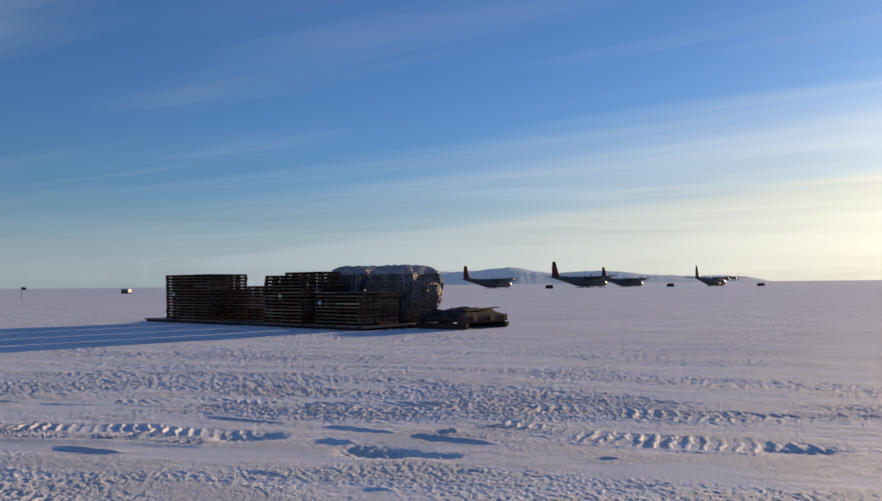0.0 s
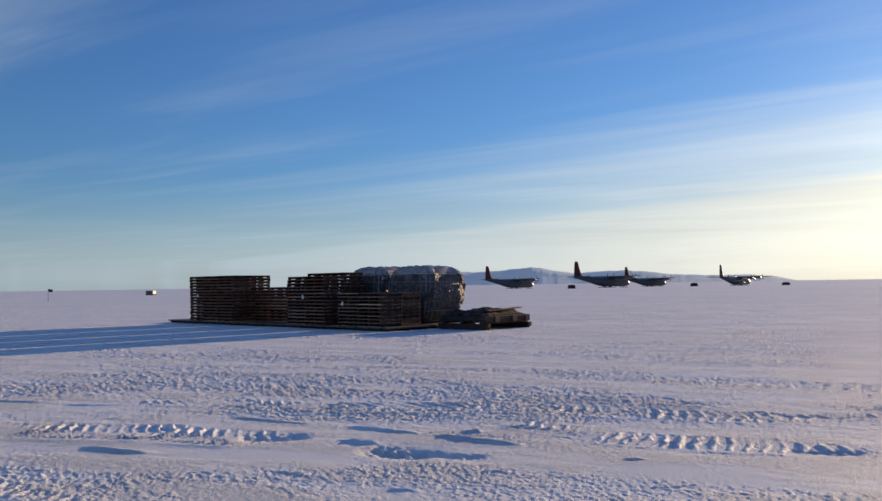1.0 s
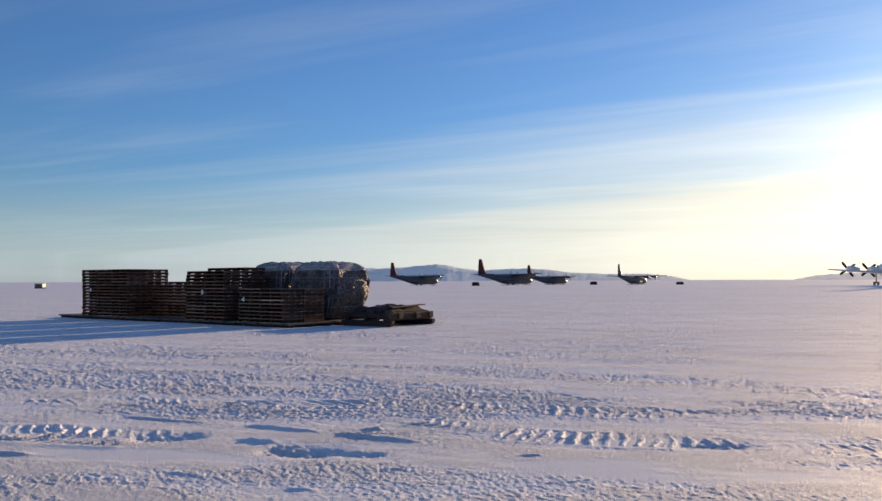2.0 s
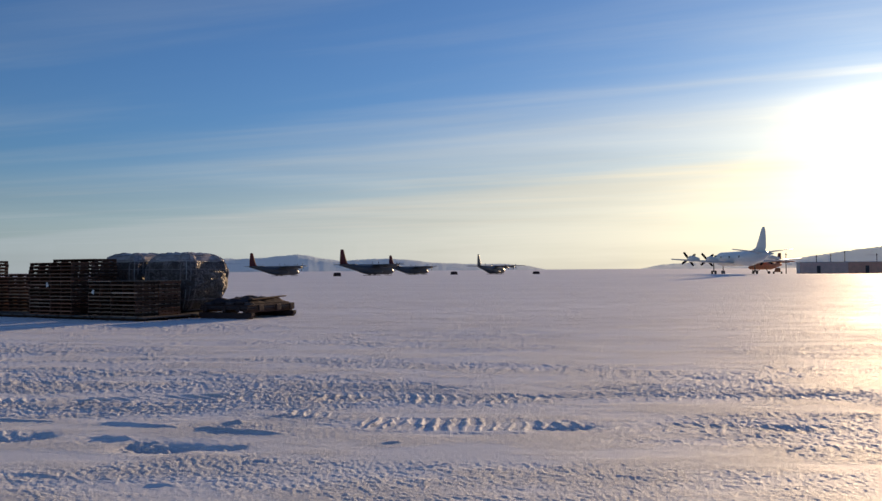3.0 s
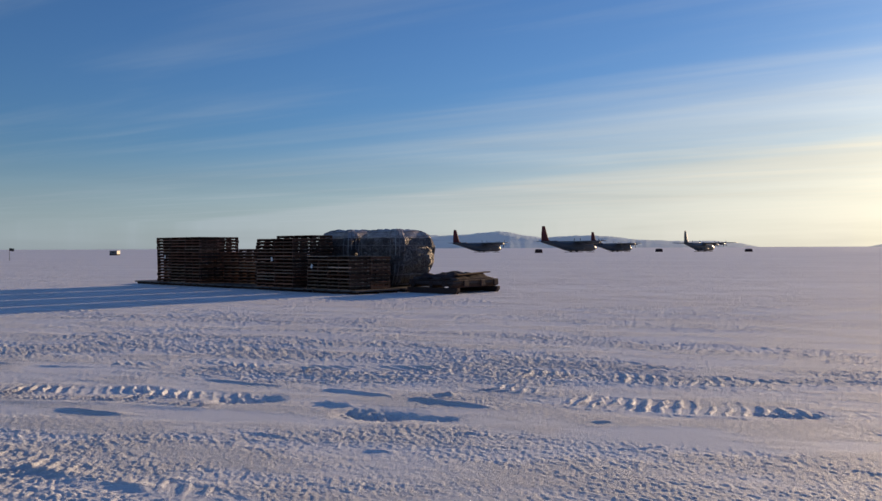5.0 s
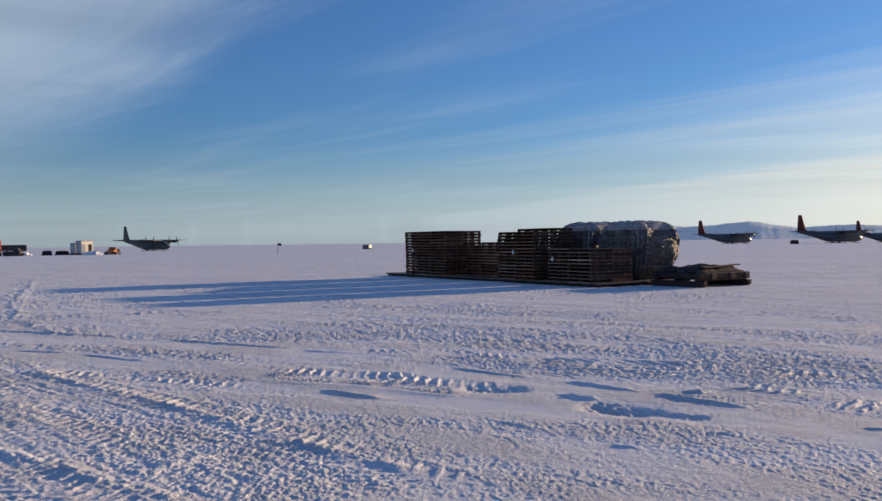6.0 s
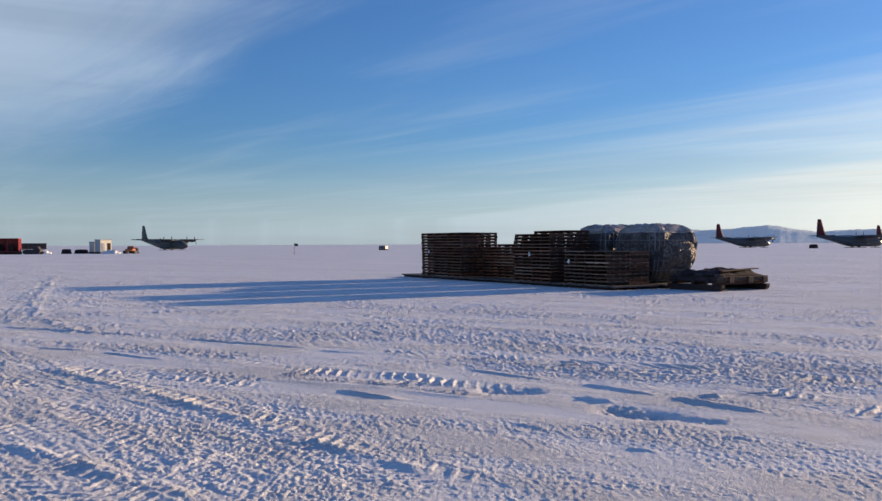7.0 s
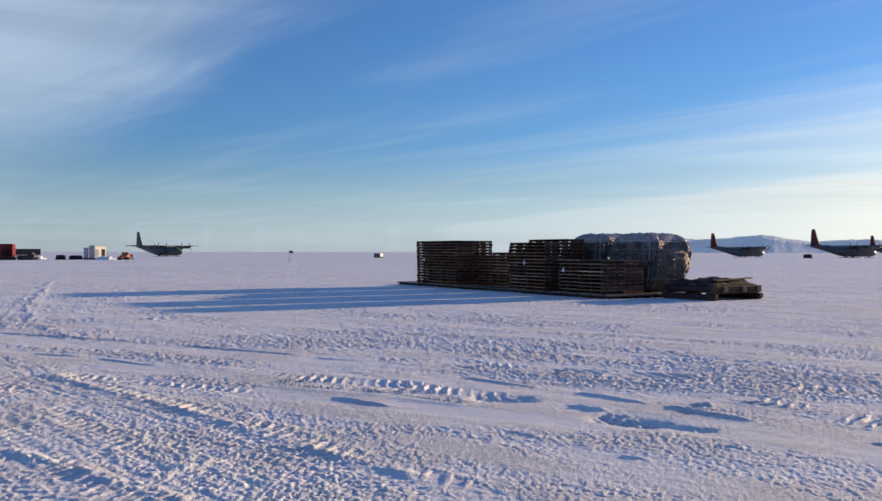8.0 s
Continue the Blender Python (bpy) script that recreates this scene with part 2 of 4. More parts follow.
# Mauve and rust claddings, both lightened to carry the haze before the building.
PANEL_MAUVE = painted("hazed_mauve_cladding", (0.64, 0.41, 0.34), 0.6, 0.0, 0.12, 1.0)
PANEL_RUST = painted("hazed_rust_cladding", (0.64, 0.31, 0.21), 0.6, 0.0, 0.15, 1.0)
DARK_STEEL = painted("dark_machine_paint", (0.045, 0.036, 0.039), 0.6, 0.1, 0.3, 2.0)


# ---- mesh helpers ----


def box(bm, x0, x1, y0, y1, z0, z1, m=None):
    """Adds a box to a bmesh; m: an optional matrix."""
    vs = []
    for z in (z0, z1):
        for x, y in ((x0, y0), (x1, y0), (x1, y1), (x0, y1)):
            v = Vector((x, y, z))
            vs.append(bm.verts.new(m @ v if m is not None else v))
    for f in ((3, 2, 1, 0), (4, 5, 6, 7), (0, 1, 5, 4), (1, 2, 6, 5), (2, 3, 7, 6), (3, 0, 4, 7)):
        bm.faces.new([vs[i] for i in f])


def loft(bm, rings, close=True):
    """Skins a list of vertex loops; closes the ends."""
    loops = [[bm.verts.new(p) for p in r] for r in rings]
    k = len(loops[0])
    for a, b in zip(loops, loops[1:]):
        for i in range(k):
            j = (i + 1) % k
            bm.faces.new((a[i], a[j], b[j], b[i]))
    if close:
        bm.faces.new(loops[0][::-1])
        bm.faces.new(loops[-1])
    return loops


def tube(bm, p, q, r0, r1=None, sides=8):
    r1 = r0 if r1 is None else r1
    p, q = Vector(p), Vector(q)
    turn = (q - p).to_track_quat("Z", "Y").to_matrix()
    rings = []
    for c, r in ((p, r0), (q, r1)):
        rings.append([c + turn @ Vector((r * math.cos(2 * math.pi * i / sides), r * math.sin(2 * math.pi * i / sides), 0)) for i in range(sides)])
    loft(bm, rings)


def part(name, bm, mat, parent=None, label="", smooth=False, bevel=0.0):
    """Links a bmesh as one mesh object under a thing or a part."""
    if bevel:
        bmesh.ops.bevel(bm, geom=bm.edges[:], offset=bevel, segments=1, affect="EDGES", profile=0.5)
    bmesh.ops.recalc_face_normals(bm, faces=bm.faces[:])
    me = bpy.data.meshes.new(name)
    bm.to_mesh(me)
    bm.free()
    me.materials.append(mat)
    if smooth:
        me.shade_smooth()
    ob = new(name, me)
    if parent is not None:
        ob.parent = parent
    if label:
        ob["label"] = label
    return ob


def thing(name, m, label, category, group="", kind=""):
    ob = new(name)
    ob.matrix_world = m
    return tagged(ob, label, category, group, kind)


# ---- ground ----


def hashed(ix, iy, seed):
    h = (ix * 374761393 + iy * 668265263 + seed * 974711) & 0x7FFFFFFF
    h = ((h ^ (h >> 13)) * 1274126177) & 0x7FFFFFFF
    return ((h ^ (h >> 16)) & 0xFFFF) / 65535.0


def value_noise(x, y, seed):
    ix, iy = np.floor(x).astype(np.int64), np.floor(y).astype(np.int64)
    fx, fy = x - ix, y - iy
    fx, fy = fx * fx * (3 - 2 * fx), fy * fy * (3 - 2 * fy)
    a, b = hashed(ix, iy, seed), hashed(ix + 1, iy, seed)
    c, d = hashed(ix, iy + 1, seed), hashed(ix + 1, iy + 1, seed)
    return (a * (1 - fx) + b * fx) * (1 - fy) + (c * (1 - fx) + d * fx) * fy - 0.5


def fbm(x, y, seed, octaves=4, gain=0.5):
    total, amp = 0.0, 1.0
    for k in range(octaves):
        total = total + amp * value_noise(x * 2 ** k, y * 2 ** k, seed + k)
        amp *= gain
    return total


def smooth(e0, e1, v):
    t = np.clip((v - e0) / (e1 - e0), 0, 1)
    return t * t * (3 - 2 * t)


def along(x, y, x0, y0, x1, y1):
    """Distance along and across a line, and a window that fades at both ends."""
    L = math.hypot(x1 - x0, y1 - y0)
    dx, dy = (x1 - x0) / L, (y1 - y0) / L
    l = (x - x0) * dx + (y - y0) * dy
    d = -(x - x0) * dy + (y - y0) * dx
    return l, d, smooth(-0.12, 0.12, l) * smooth(L + 0.12, L - 0.12, l) * smooth(2.2, 4.2, np.hypot(x, y))


def beside(x, y, x0, y0, x1, y1, margin):
    """Which points lie in the box round a line."""
    return (x > min(x0, x1) - margin) & (x < max(x0, x1) + margin) & (y > min(y0, y1) - margin) & (y < max(y0, y1) + margin)


# cleated wheel tracks: x0, y0, x1, y1, width, cleat spacing, skew, depth
TRACKS = [
    (-4.7, 12.55, -3.0, 12.42, 0.55, 0.18, 0.7, 0.030),
    (-3.0, 12.42, -1.8, 11.92, 0.55, 0.18, 0.8, 0.040),
    (-1.8, 11.92, 0.1, 11.78, 0.80, 0.25, 0.9, 0.080),
    (0.1, 11.78, 1.2, 11.40, 0.60, 0.20, 0.5, 0.045),
    (1.2, 11.40, 2.4, 10.98, 0.75, 0.165, 0.25, 0.060),
    (2.4, 10.98, 3.9, 10.58, 0.75, 0.165, 0.15, 0.060),
    (3.9, 10.58, 9.5, 9.1, 0.55, 0.19, 0.4, 0.030),
    (0.7, 10.30, 1.6, 9.45, 0.50, 0.165, 0.5, 0.045),
    (1.6, 9.45, 2.2, 9.16, 0.65, 0.165, 0.2, 0.065),
    (2.2, 9.16, 3.3, 8.78, 0.70, 0.165, 0.1, 0.075),
    (3.3, 8.78, 6.6, 7.5, 0.50, 0.19, 0.3, 0.035),
    (-5.1, 10.26, -3.4, 9.92, 0.90, 0.165, 0.55, 0.080),
    (-3.4, 9.92, -2.2, 9.60, 0.85, 0.165, 0.55, 0.080),
    (-11.8, 12.35, -8.5, 12.18, 0.40, 0.22, 0.4, 0.040),
    (-8.5, 12.18, -5.1, 10.30, 0.45, 0.20, 0.4, 0.035),
    (-8.0, 9.60, -5.2, 9.18, 0.42, 0.17, 0.5, 0.055),
    (-3.7, 19.9, -2.6, 19.0, 0.45, 0.30, 0.2, 0.050),
    (-1.3, 21.2, 1.2, 20.4, 0.45, 0.28, 0.2, 0.055),
    (1.1, 23.2, 3.0, 21.6, 0.45, 0.32, 0.2, 0.055),
    (-7.5, 20.0, -0.9, 16.45, 0.45, 0.26, 0.3, 0.035),
    (-0.9, 16.45, 6.0, 13.0, 0.45, 0.26, 0.3, 0.025),
    (-8.5, 9.75, -5.5, 8.12, 0.50, 0.20, 0.6, 0.042),
    (-5.5, 8.12, -3.3, 6.78, 0.50, 0.20, 0.6, 0.042),
    (-3.3, 6.78, -1.6, 5.85, 0.50, 0.20, 0.6, 0.036),
    (-8.2, 8.4, -3.5, 5.3, 0.60, 0.17, 0.5, 0.030),
    (-6.4, 6.4, -3.2, 4.3, 0.60, 0.17, 0.5, 0.030),
    (-18.0, 20.2, -16.6, 20.5, 0.5, 0.26, 0.2, 0.06),
    (-13.2, 18.5, -12.4, 19.2, 0.5, 0.28, 0.2, 0.05),
    (-34.0, 39.0, -19.4, 21.4, 0.5, 0.4, 0.4, 0.05),
    (-19.4, 21.4, -14.2, 15.0, 0.5, 0.35, 0.4, 0.05),
]
# low lips of snow that throw long shadows, and hollows (height below zero): x0, y0, x1, y1, half width, height, raggedness
BERMS = [
    (-2.90, 11.10, -1.82, 10.56, 0.05, 0.019, 0.35),
    (-1.32, 10.28, -0.42, 9.77, 0.05, 0.022, 0.35),
    (-0.22, 9.62, 0.66, 9.05, 0.05, 0.028, 0.25),
    (-3.95, 9.17, -3.13, 8.82, 0.05, 0.026, 0.25),
    (-2.40, 9.52, -1.70, 9.74, 0.19, -0.040, 1.2),
    (-1.25, 9.40, -0.80, 9.20, 0.06, 0.020, 1.2),
    (-0.95, 8.88, -0.20, 8.58, 0.19, -0.040, 1.2),
    (-0.40, 8.74, 0.28, 8.40, 0.10, -0.024, 1.3),
    (0.08, 9.84, 0.28, 9.80, 0.06, 0.030, 1.2),
    (-1.70, 7.90, -1.29, 7.69, 0.03, 0.009, 0.5),
    (-0.55, 7.13, -0.32, 7.09, 0.04, 0.015, 0.6),
    (0.23, 7.82, 0.48, 7.72, 0.03, 0.012, 0.4),
    (1.58, 8.23, 1.78, 8.22, 0.04, 0.018, 0.4),
    (3.20, 8.56, 4.08, 8.43, 0.14, -0.018, 1.8),
    (1.50, 7.06, 2.05, 7.19, 0.02, 0.007, 0.6),
    (3.10, 6.45, 3.50, 6.20, 0.03, 0.008, 0.3),
    (5.50, 8.22, 6.15, 7.50, 0.18, -0.013, 1.9),
    (7.00, 12.05, 7.90, 10.85, 0.22, -0.013, 1.9),
    (-13.8, 14.45, -9.85, 13.75, 0.06, 0.026, 0.4),
    (-10.4, 11.62, -9.35, 11.56, 0.05, 0.022, 0.3),
    (-8.98, 11.42, -7.58, 10.97, 0.05, 0.019, 0.35),
    (-8.80, 13.50, -6.05, 12.74, 0.05, 0.026, 0.4),
    (-5.78, 12.52, -4.68, 12.30, 0.05, 0.018, 0.4),
    (-8.5, 9.72, -5.5, 8.12, 0.08, 0.015, 1.9),
    (-5.5, 8.12, -3.3, 6.75, 0.08, 0.016, 1.9),
    (-3.3, 6.75, -1.9, 6.02, 0.08, 0.015, 1.9),
    (-5.7, 5.90, -3.2, 4.95, 0.08, 0.013, 1.9),
    (-3.98, 5.40, -3.62, 6.14, 0.08, 0.016, 1.9),
    (-34.5, 40.0, -25.0, 28.4, 0.12, 0.014, 1.6),
    (-25.0, 28.4, -19.2, 21.2, 0.14, 0.016, 1.6),
    (-19.2, 21.2, -14.6, 16.4, 0.16, 0.016, 1.9),
    (-14.6, 16.4, -11.5, 13.9, 0.16, 0.016, 1.9),
]


def ground_height(x, y):
    r = np.hypot(x, y)
    az = np.degrees(np.arctan2(-x, y))
    ahead = smooth(-46, -43, az) * smooth(51, 48, az) * smooth(2.2, 4.2, r)      # fine relief only where the mesh is fine
    near = smooth(85, 28, r) * ahead
    z = -0.6 * smooth(150, 380, r) - 0.6 * smooth(380, 520, r)
    z = z + 0.35 * np.exp(-((x - 108) ** 2 + (y - 156) ** 2) / 70.0 ** 2)
    # wind-drifted relief, long in the wind's direction
    a = math.radians(20)
    u, v = x * math.cos(a) - y * math.sin(a), x * math.sin(a) + y * math.cos(a)
    z = z + 0.022 * fbm(u / 7.0, v / 3.0, 11, 3) * smooth(110, 40, r) * smooth(1.0, 5.0, r)
    z = z + 0.0015 * fbm(u / 1.2, v / 0.7, 17, 3, 0.6) * smooth(48, 25, r) * ahead
    # broken crust lies in patches between smoother wind-polished snow
    mask = smooth(-0.10, 0.16, fbm(u / 3.0, v / 1.0, 23, 4))
    b = math.radians(-31)
    cu, cv = x * math.cos(b) + y * math.sin(b), -x * math.sin(b) + y * math.cos(b)
    rough = smooth(-1.0, -3.5, x) * smooth(10.6, 9.2, y + 0.61 * (x + 5.5) + 1.6)
    mask = np.clip(mask * 0.65 + 0.35 + 0.25 * rough, 0, 1.1)
    flat = np.zeros_like(x)
    for x0, y0, x1, y1, wd in ((-13.4, 13.6, -4.6, 12.15, 0.55), (-12.0, 12.0, -6.9, 10.6, 0.40), (-6.5, 10.6, -0.5, 8.3, 0.30),
                               (-5.2, 9.6, -1.0, 8.2, 0.35), (0.5, 8.3, 5.0, 6.6, 0.4), (-3.6, 10.8, -0.2, 9.4, 0.2)):
        l, d, win = along(x, y, x0, y0, x1, y1)
        flat = np.maximum(flat, win * np.exp(-(d / wd) ** 4))
    lumps = fbm(u / 0.20, v / 0.13, 31, 3, 0.7)
    grit = fbm(x / 0.036, y / 0.052, 41, 2, 0.85)
    chips = np.maximum(0.0, fbm(u / 0.055, v / 0.06, 51, 2, 0.7) - 0.12)
    coarse = fbm(u / 0.10, v / 0.11, 45, 3, 0.9) * smooth(8.5, 14.0, r)
    detail = 0.0022 * lumps + 0.0125 * grit + 0.013 * chips + 0.015 * coarse
    detail = detail * (0.54 + 0.46 * np.maximum(0.6 * rough, smooth(6.5, 10.0, r))) * (1 - 0.15 * smooth(0.5, 4.5, x))      # finer crust beside the churned tracks
    groove = fbm(cu / 0.8, cv / 0.060, 57, 2, 0.65)
    z = z + near * (mask * detail + rough * 0.0050 * groove) * (1 - 0.88 * flat)
    for x0, y0, x1, y1, wd, gap, skew, depth in TRACKS:
        box_in = beside(x, y, x0, y0, x1, y1, 0.8)
        if not box_in.any():
            continue
        l, d, win = along(x[box_in], y[box_in], x0, y0, x1, y1)
        d = d + 0.12 * fbm(l / 1.8, l * 0 + x0, 61, 2)
        side = np.abs(d) / (wd / 2)
        inside = win * smooth(1.15, 0.85, side)
        worn = 0.65 + 1.1 * fbm(l / 0.9, d / 0.5, 71, 3)
        phase = (l + skew * np.abs(d) + 0.05 * fbm(l / 0.3, d / 0.15, 75, 2)) / gap
        tri = np.abs((phase % 1.0) - 0.5) * 2
        bars = smooth(0.60, 0.80, tri)
        z[box_in] += inside * np.clip(worn, 0.1, 1.2) * depth * (0.52 * bars - 0.10)
        z[box_in] += 0.14 * depth * win * np.exp(-((side - 1.25) / 0.22) ** 2) * np.clip(worn + 0.2, 0, 1.3)
    for x0, y0, x1, y1, wd, ht, rag in BERMS:
        box_in = beside(x, y, x0, y0, x1, y1, 0.9)
        if not box_in.any():
            continue
        l, d, win = along(x[box_in], y[box_in], x0, y0, x1, y1)
        f = np.clip(l / math.hypot(x1 - x0, y1 - y0), 0, 1)
        d = d + 0.08 * fbm(l / 0.9, l * 0 + y0, 81, 3)
        crumble = np.clip(0.85 + 0.7 * rag * fbm(l / 0.35, d / 0.4, 91, 2) + 0.9 * rag * fbm(l / 0.075, d / 0.07, 95, 2), 0.0, 1.6)
        z[box_in] += win * ht * crumble * np.sqrt(np.clip(4.0 * f * (1 - f) + 0.25, 0, 1)) * np.exp(-(d / wd) ** 2)
    return z


def make_ground():
    front = np.radians(np.linspace(-44.0, 49.0, 1300))          # dense where the ground is seen close by
    back = np.radians(np.linspace(49.0, 316.0, 90)[1:-1])
    az = np.concatenate([front, back])
    rad = [0.6, 1.5, 2.5, 3.4, 4.0]
    while rad[-1] < 5000:
        r = rad[-1]
        rad.append(r * (1.0024 if r < 13 else 1.0045 if r < 25 else 1.01 if r < 60 else 1.025 if r < 500 else 1.12))
    rad = np.array(rad)
    R, A = np.meshgrid(rad, az, indexing="ij")
    X, Y = -R * np.sin(A), R * np.cos(A)
    Z = ground_height(X, Y)
    nr, na = R.shape
    co = np.stack([X, Y, Z], -1).reshape(-1, 3)
    i, j = np.meshgrid(np.arange(nr - 1), np.arange(na), indexing="ij")
    k = (j + 1) % na
    quads = np.stack([i * na + j, (i + 1) * na + j, (i + 1) * na + k, i * na + k], -1).reshape(-1, 4)
    me = bpy.data.meshes.new("ground")
    me.vertices.add(len(co) + 1)
    me.vertices.foreach_set("co", np.concatenate([co, [[0, 0, 0]]]).ravel())
    tris = np.stack([np.arange(na), (np.arange(na) + 1) % na, np.full(na, len(co))], -1)
    loops = np.concatenate([quads.ravel(), tris.ravel()])
    starts = np.concatenate([np.arange(len(quads)) * 4, len(quads) * 4 + np.arange(na) * 3])
    me.loops.add(len(loops))
    me.loops.foreach_set("vertex_index", loops)
    me.polygons.add(len(starts))
    me.polygons.foreach_set("loop_start", starts)
    me.update(calc_edges=True)
    me.validate()
    me.materials.append(SNOW)
    me.shade_smooth()
    return tagged(new("ground", me), "wide wind-packed snow plain with wheel tracks and low drifts", "ground", "", "structure")


make_ground()


def ground_z(x, y):
    return float(ground_height(np.array([float(x)]), np.array([float(y)]))[0])


def make_ridge(name, label, profile, dist):
    """A far range: its crest follows (azimuth to the right, elevation) in degrees; slopes fall to both sides."""
    az = np.array([p[0] for p in profile])
    el = np.array([p[1] for p in profile])
    cols = np.linspace(az[0], az[-1], 260)
    crest = np.interp(cols, az, el)
    bm = bmesh.new()
    rows = []
    for k, (fr, out_d) in enumerate(((0.0, -400), (0.18, -300), (0.45, -175), (0.75, -80), (1.0, 0), (0.6, 220), (0.0, 500))):
        row = []
        for c, e in zip(cols, crest):
            n1 = noise.fractal(Vector((c * 0.7, k * 0.6, 3.1)), 0.9, 2.0, 4)
            n2 = noise.fractal(Vector((c * 4.0, k * 0.9, 7.7)), 0.9, 2.0, 4)
            h = dist * math.tan(radians(e)) * fr
            h += (n2 * 2.5 + (n1 * 6 if 0 < fr < 1 else 0)) * (1 if fr > 0 else 0) * min(1.0, e / 0.5)
            d = dist + out_d + n1 * 35 * (1 if fr < 1 else 0.2)
            row.append(bm.verts.new((d * math.sin(radians(c)), d * math.cos(radians(c)), max(-2.0, h) - (2.0 if fr == 0 else 0))))
        rows.append(row)
    for a, b in zip(rows, rows[1:]):
        for i in range(len(cols) - 1):
            bm.faces.new((a[i], a[i + 1], b[i + 1], b[i]))
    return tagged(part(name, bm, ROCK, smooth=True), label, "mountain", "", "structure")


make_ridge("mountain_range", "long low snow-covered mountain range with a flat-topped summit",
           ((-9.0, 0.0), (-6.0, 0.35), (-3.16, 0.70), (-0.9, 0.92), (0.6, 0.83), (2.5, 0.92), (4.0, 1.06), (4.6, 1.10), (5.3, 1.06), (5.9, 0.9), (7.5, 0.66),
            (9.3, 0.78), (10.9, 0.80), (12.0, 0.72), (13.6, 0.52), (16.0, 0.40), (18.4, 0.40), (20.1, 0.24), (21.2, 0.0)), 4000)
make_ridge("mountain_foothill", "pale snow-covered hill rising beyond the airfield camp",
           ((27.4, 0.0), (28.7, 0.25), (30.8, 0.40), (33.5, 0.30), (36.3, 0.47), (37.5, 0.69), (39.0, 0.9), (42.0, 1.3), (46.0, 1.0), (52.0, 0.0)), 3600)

# ---- the cargo line: local x along the line, y away from the eye, z up ----
LINE = pose(-14.57, 42.02, 0, 0, 0, -43.4)
BASE = 0.15                    # top of the cargo pallets under the loads


def on_line(x, y, z, turn=0.0):
    return LINE @ pose(x, y, z, 0, 0, turn)


def make_cargo_pallet(m, label):
    """A flat aluminium freight pallet on three timbers."""
    t = thing("cargo_pallet", m, label, "cargo pallet", "cargo pallets under the loads")
    bm = bmesh.new()
    box(bm, -1.34, 1.34, -1.12, 1.12, 0.09, 0.15)
    part("deck", bm, ALUMINIUM, t, bevel=0.012)
    for y in (-0.95, 0.0, 0.95):
        bm = bmesh.new()
        box(bm, -1.30, 1.30, y - 0.06, y + 0.06, -0.05, 0.088)
        part("timber", bm, TIMBER, t, "dark timber bearer", bevel=0.01)
    for x in (-1.1, -0.37, 0.37, 1.1):
        bm = bmesh.new()
        box(bm, x - 0.05, x + 0.05, -1.15, -1.122, 0.10, 0.14)
        part("tie_ring", bm, SKID, t)
    return t


first = make_cargo_pallet(on_line(1.36, 1.14, 0), "scuffed flat aluminium cargo pallet lying on snow")
for k in range(1, 6):
    copy_thing(first, on_line(1.36 + 2.72 * k, 1.14 + 0.03 * (k % 2), 0, 0.4 * (-1) ** k))
for k in range(2):
    copy_thing(first, on_line(12.3 + 2.72 * k, 3.62, 0, 0.3))


PALLET_L, PALLET_W, PALLET_H = 1.22, 1.02, 0.14


def mesh_of(name, bm, mat):
    bmesh.ops.recalc_face_normals(bm, faces=bm.faces[:])
    me = bpy.data.meshes.new(name)
    bm.to_mesh(me)
    bm.free()
    me.materials.append(mat)
    return me


def make_pallet(m, mat, label):
    """A wooden pallet with notched stringers, origin at the middle of its underside."""
    t = thing("wooden_pallet", m, label, "pallet", "stacked wooden pallets")
    wide, slim, notched = bmesh.new(), bmesh.new(), bmesh.new()
    hx, hy = PALLET_L / 2, PALLET_W / 2
    box(wide, -hx, hx, -0.06, 0.06, 0.0, 0.021)
    box(slim, -hx, hx, -0.043, 0.043, 0.0, 0.021)
    prof = [(-hy, 0.0), (-0.38, 0.0), (-0.35, 0.022), (-0.16, 0.022), (-0.13, 0.0), (0.13, 0.0), (0.16, 0.022), (0.35, 0.022), (0.38, 0.0),
            (hy, 0.0), (hy, 0.096), (-hy, 0.096)]
    loft(notched, [[Vector((x, y, z)) for y, z in prof] for x in (-0.022, 0.022)])
    wide, slim, notched = mesh_of("deck_board", wide, mat), mesh_of("deck_board", slim, mat), mesh_of("stringer", notched, WOOD_SHADED)
    for k in range(7):
        ob = new("deck_board", wide if k in (0, 6) else slim)
        ob.parent, ob.location = t, (0, -hy + 0.06 + k * (PALLET_W - 0.12) / 6, 0.1175)
    for k in range(4):
        ob = new("bottom_board", wide)
        ob.parent, ob.location = t, (0, -hy + 0.06 + k * (PALLET_W - 0.12) / 3, -0.0012)
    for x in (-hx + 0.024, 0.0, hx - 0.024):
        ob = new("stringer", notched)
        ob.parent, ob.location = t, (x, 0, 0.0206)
    return t


rng = random.Random(4)
PROTO = []
for mat, text in ((WOOD, "weathered dark brown wooden pallet in a tall stack"),
                  (WOOD_PALE, "weathered paler brown wooden pallet in a tall stack")):
    PROTO.append([mat, text, None])


def put_pallet(m, which):
    mat, text, ob = PROTO[which]
    if ob is None:
        PROTO[which][2] = make_pallet(m, mat, text)
    else:
        copy_thing(ob, m)


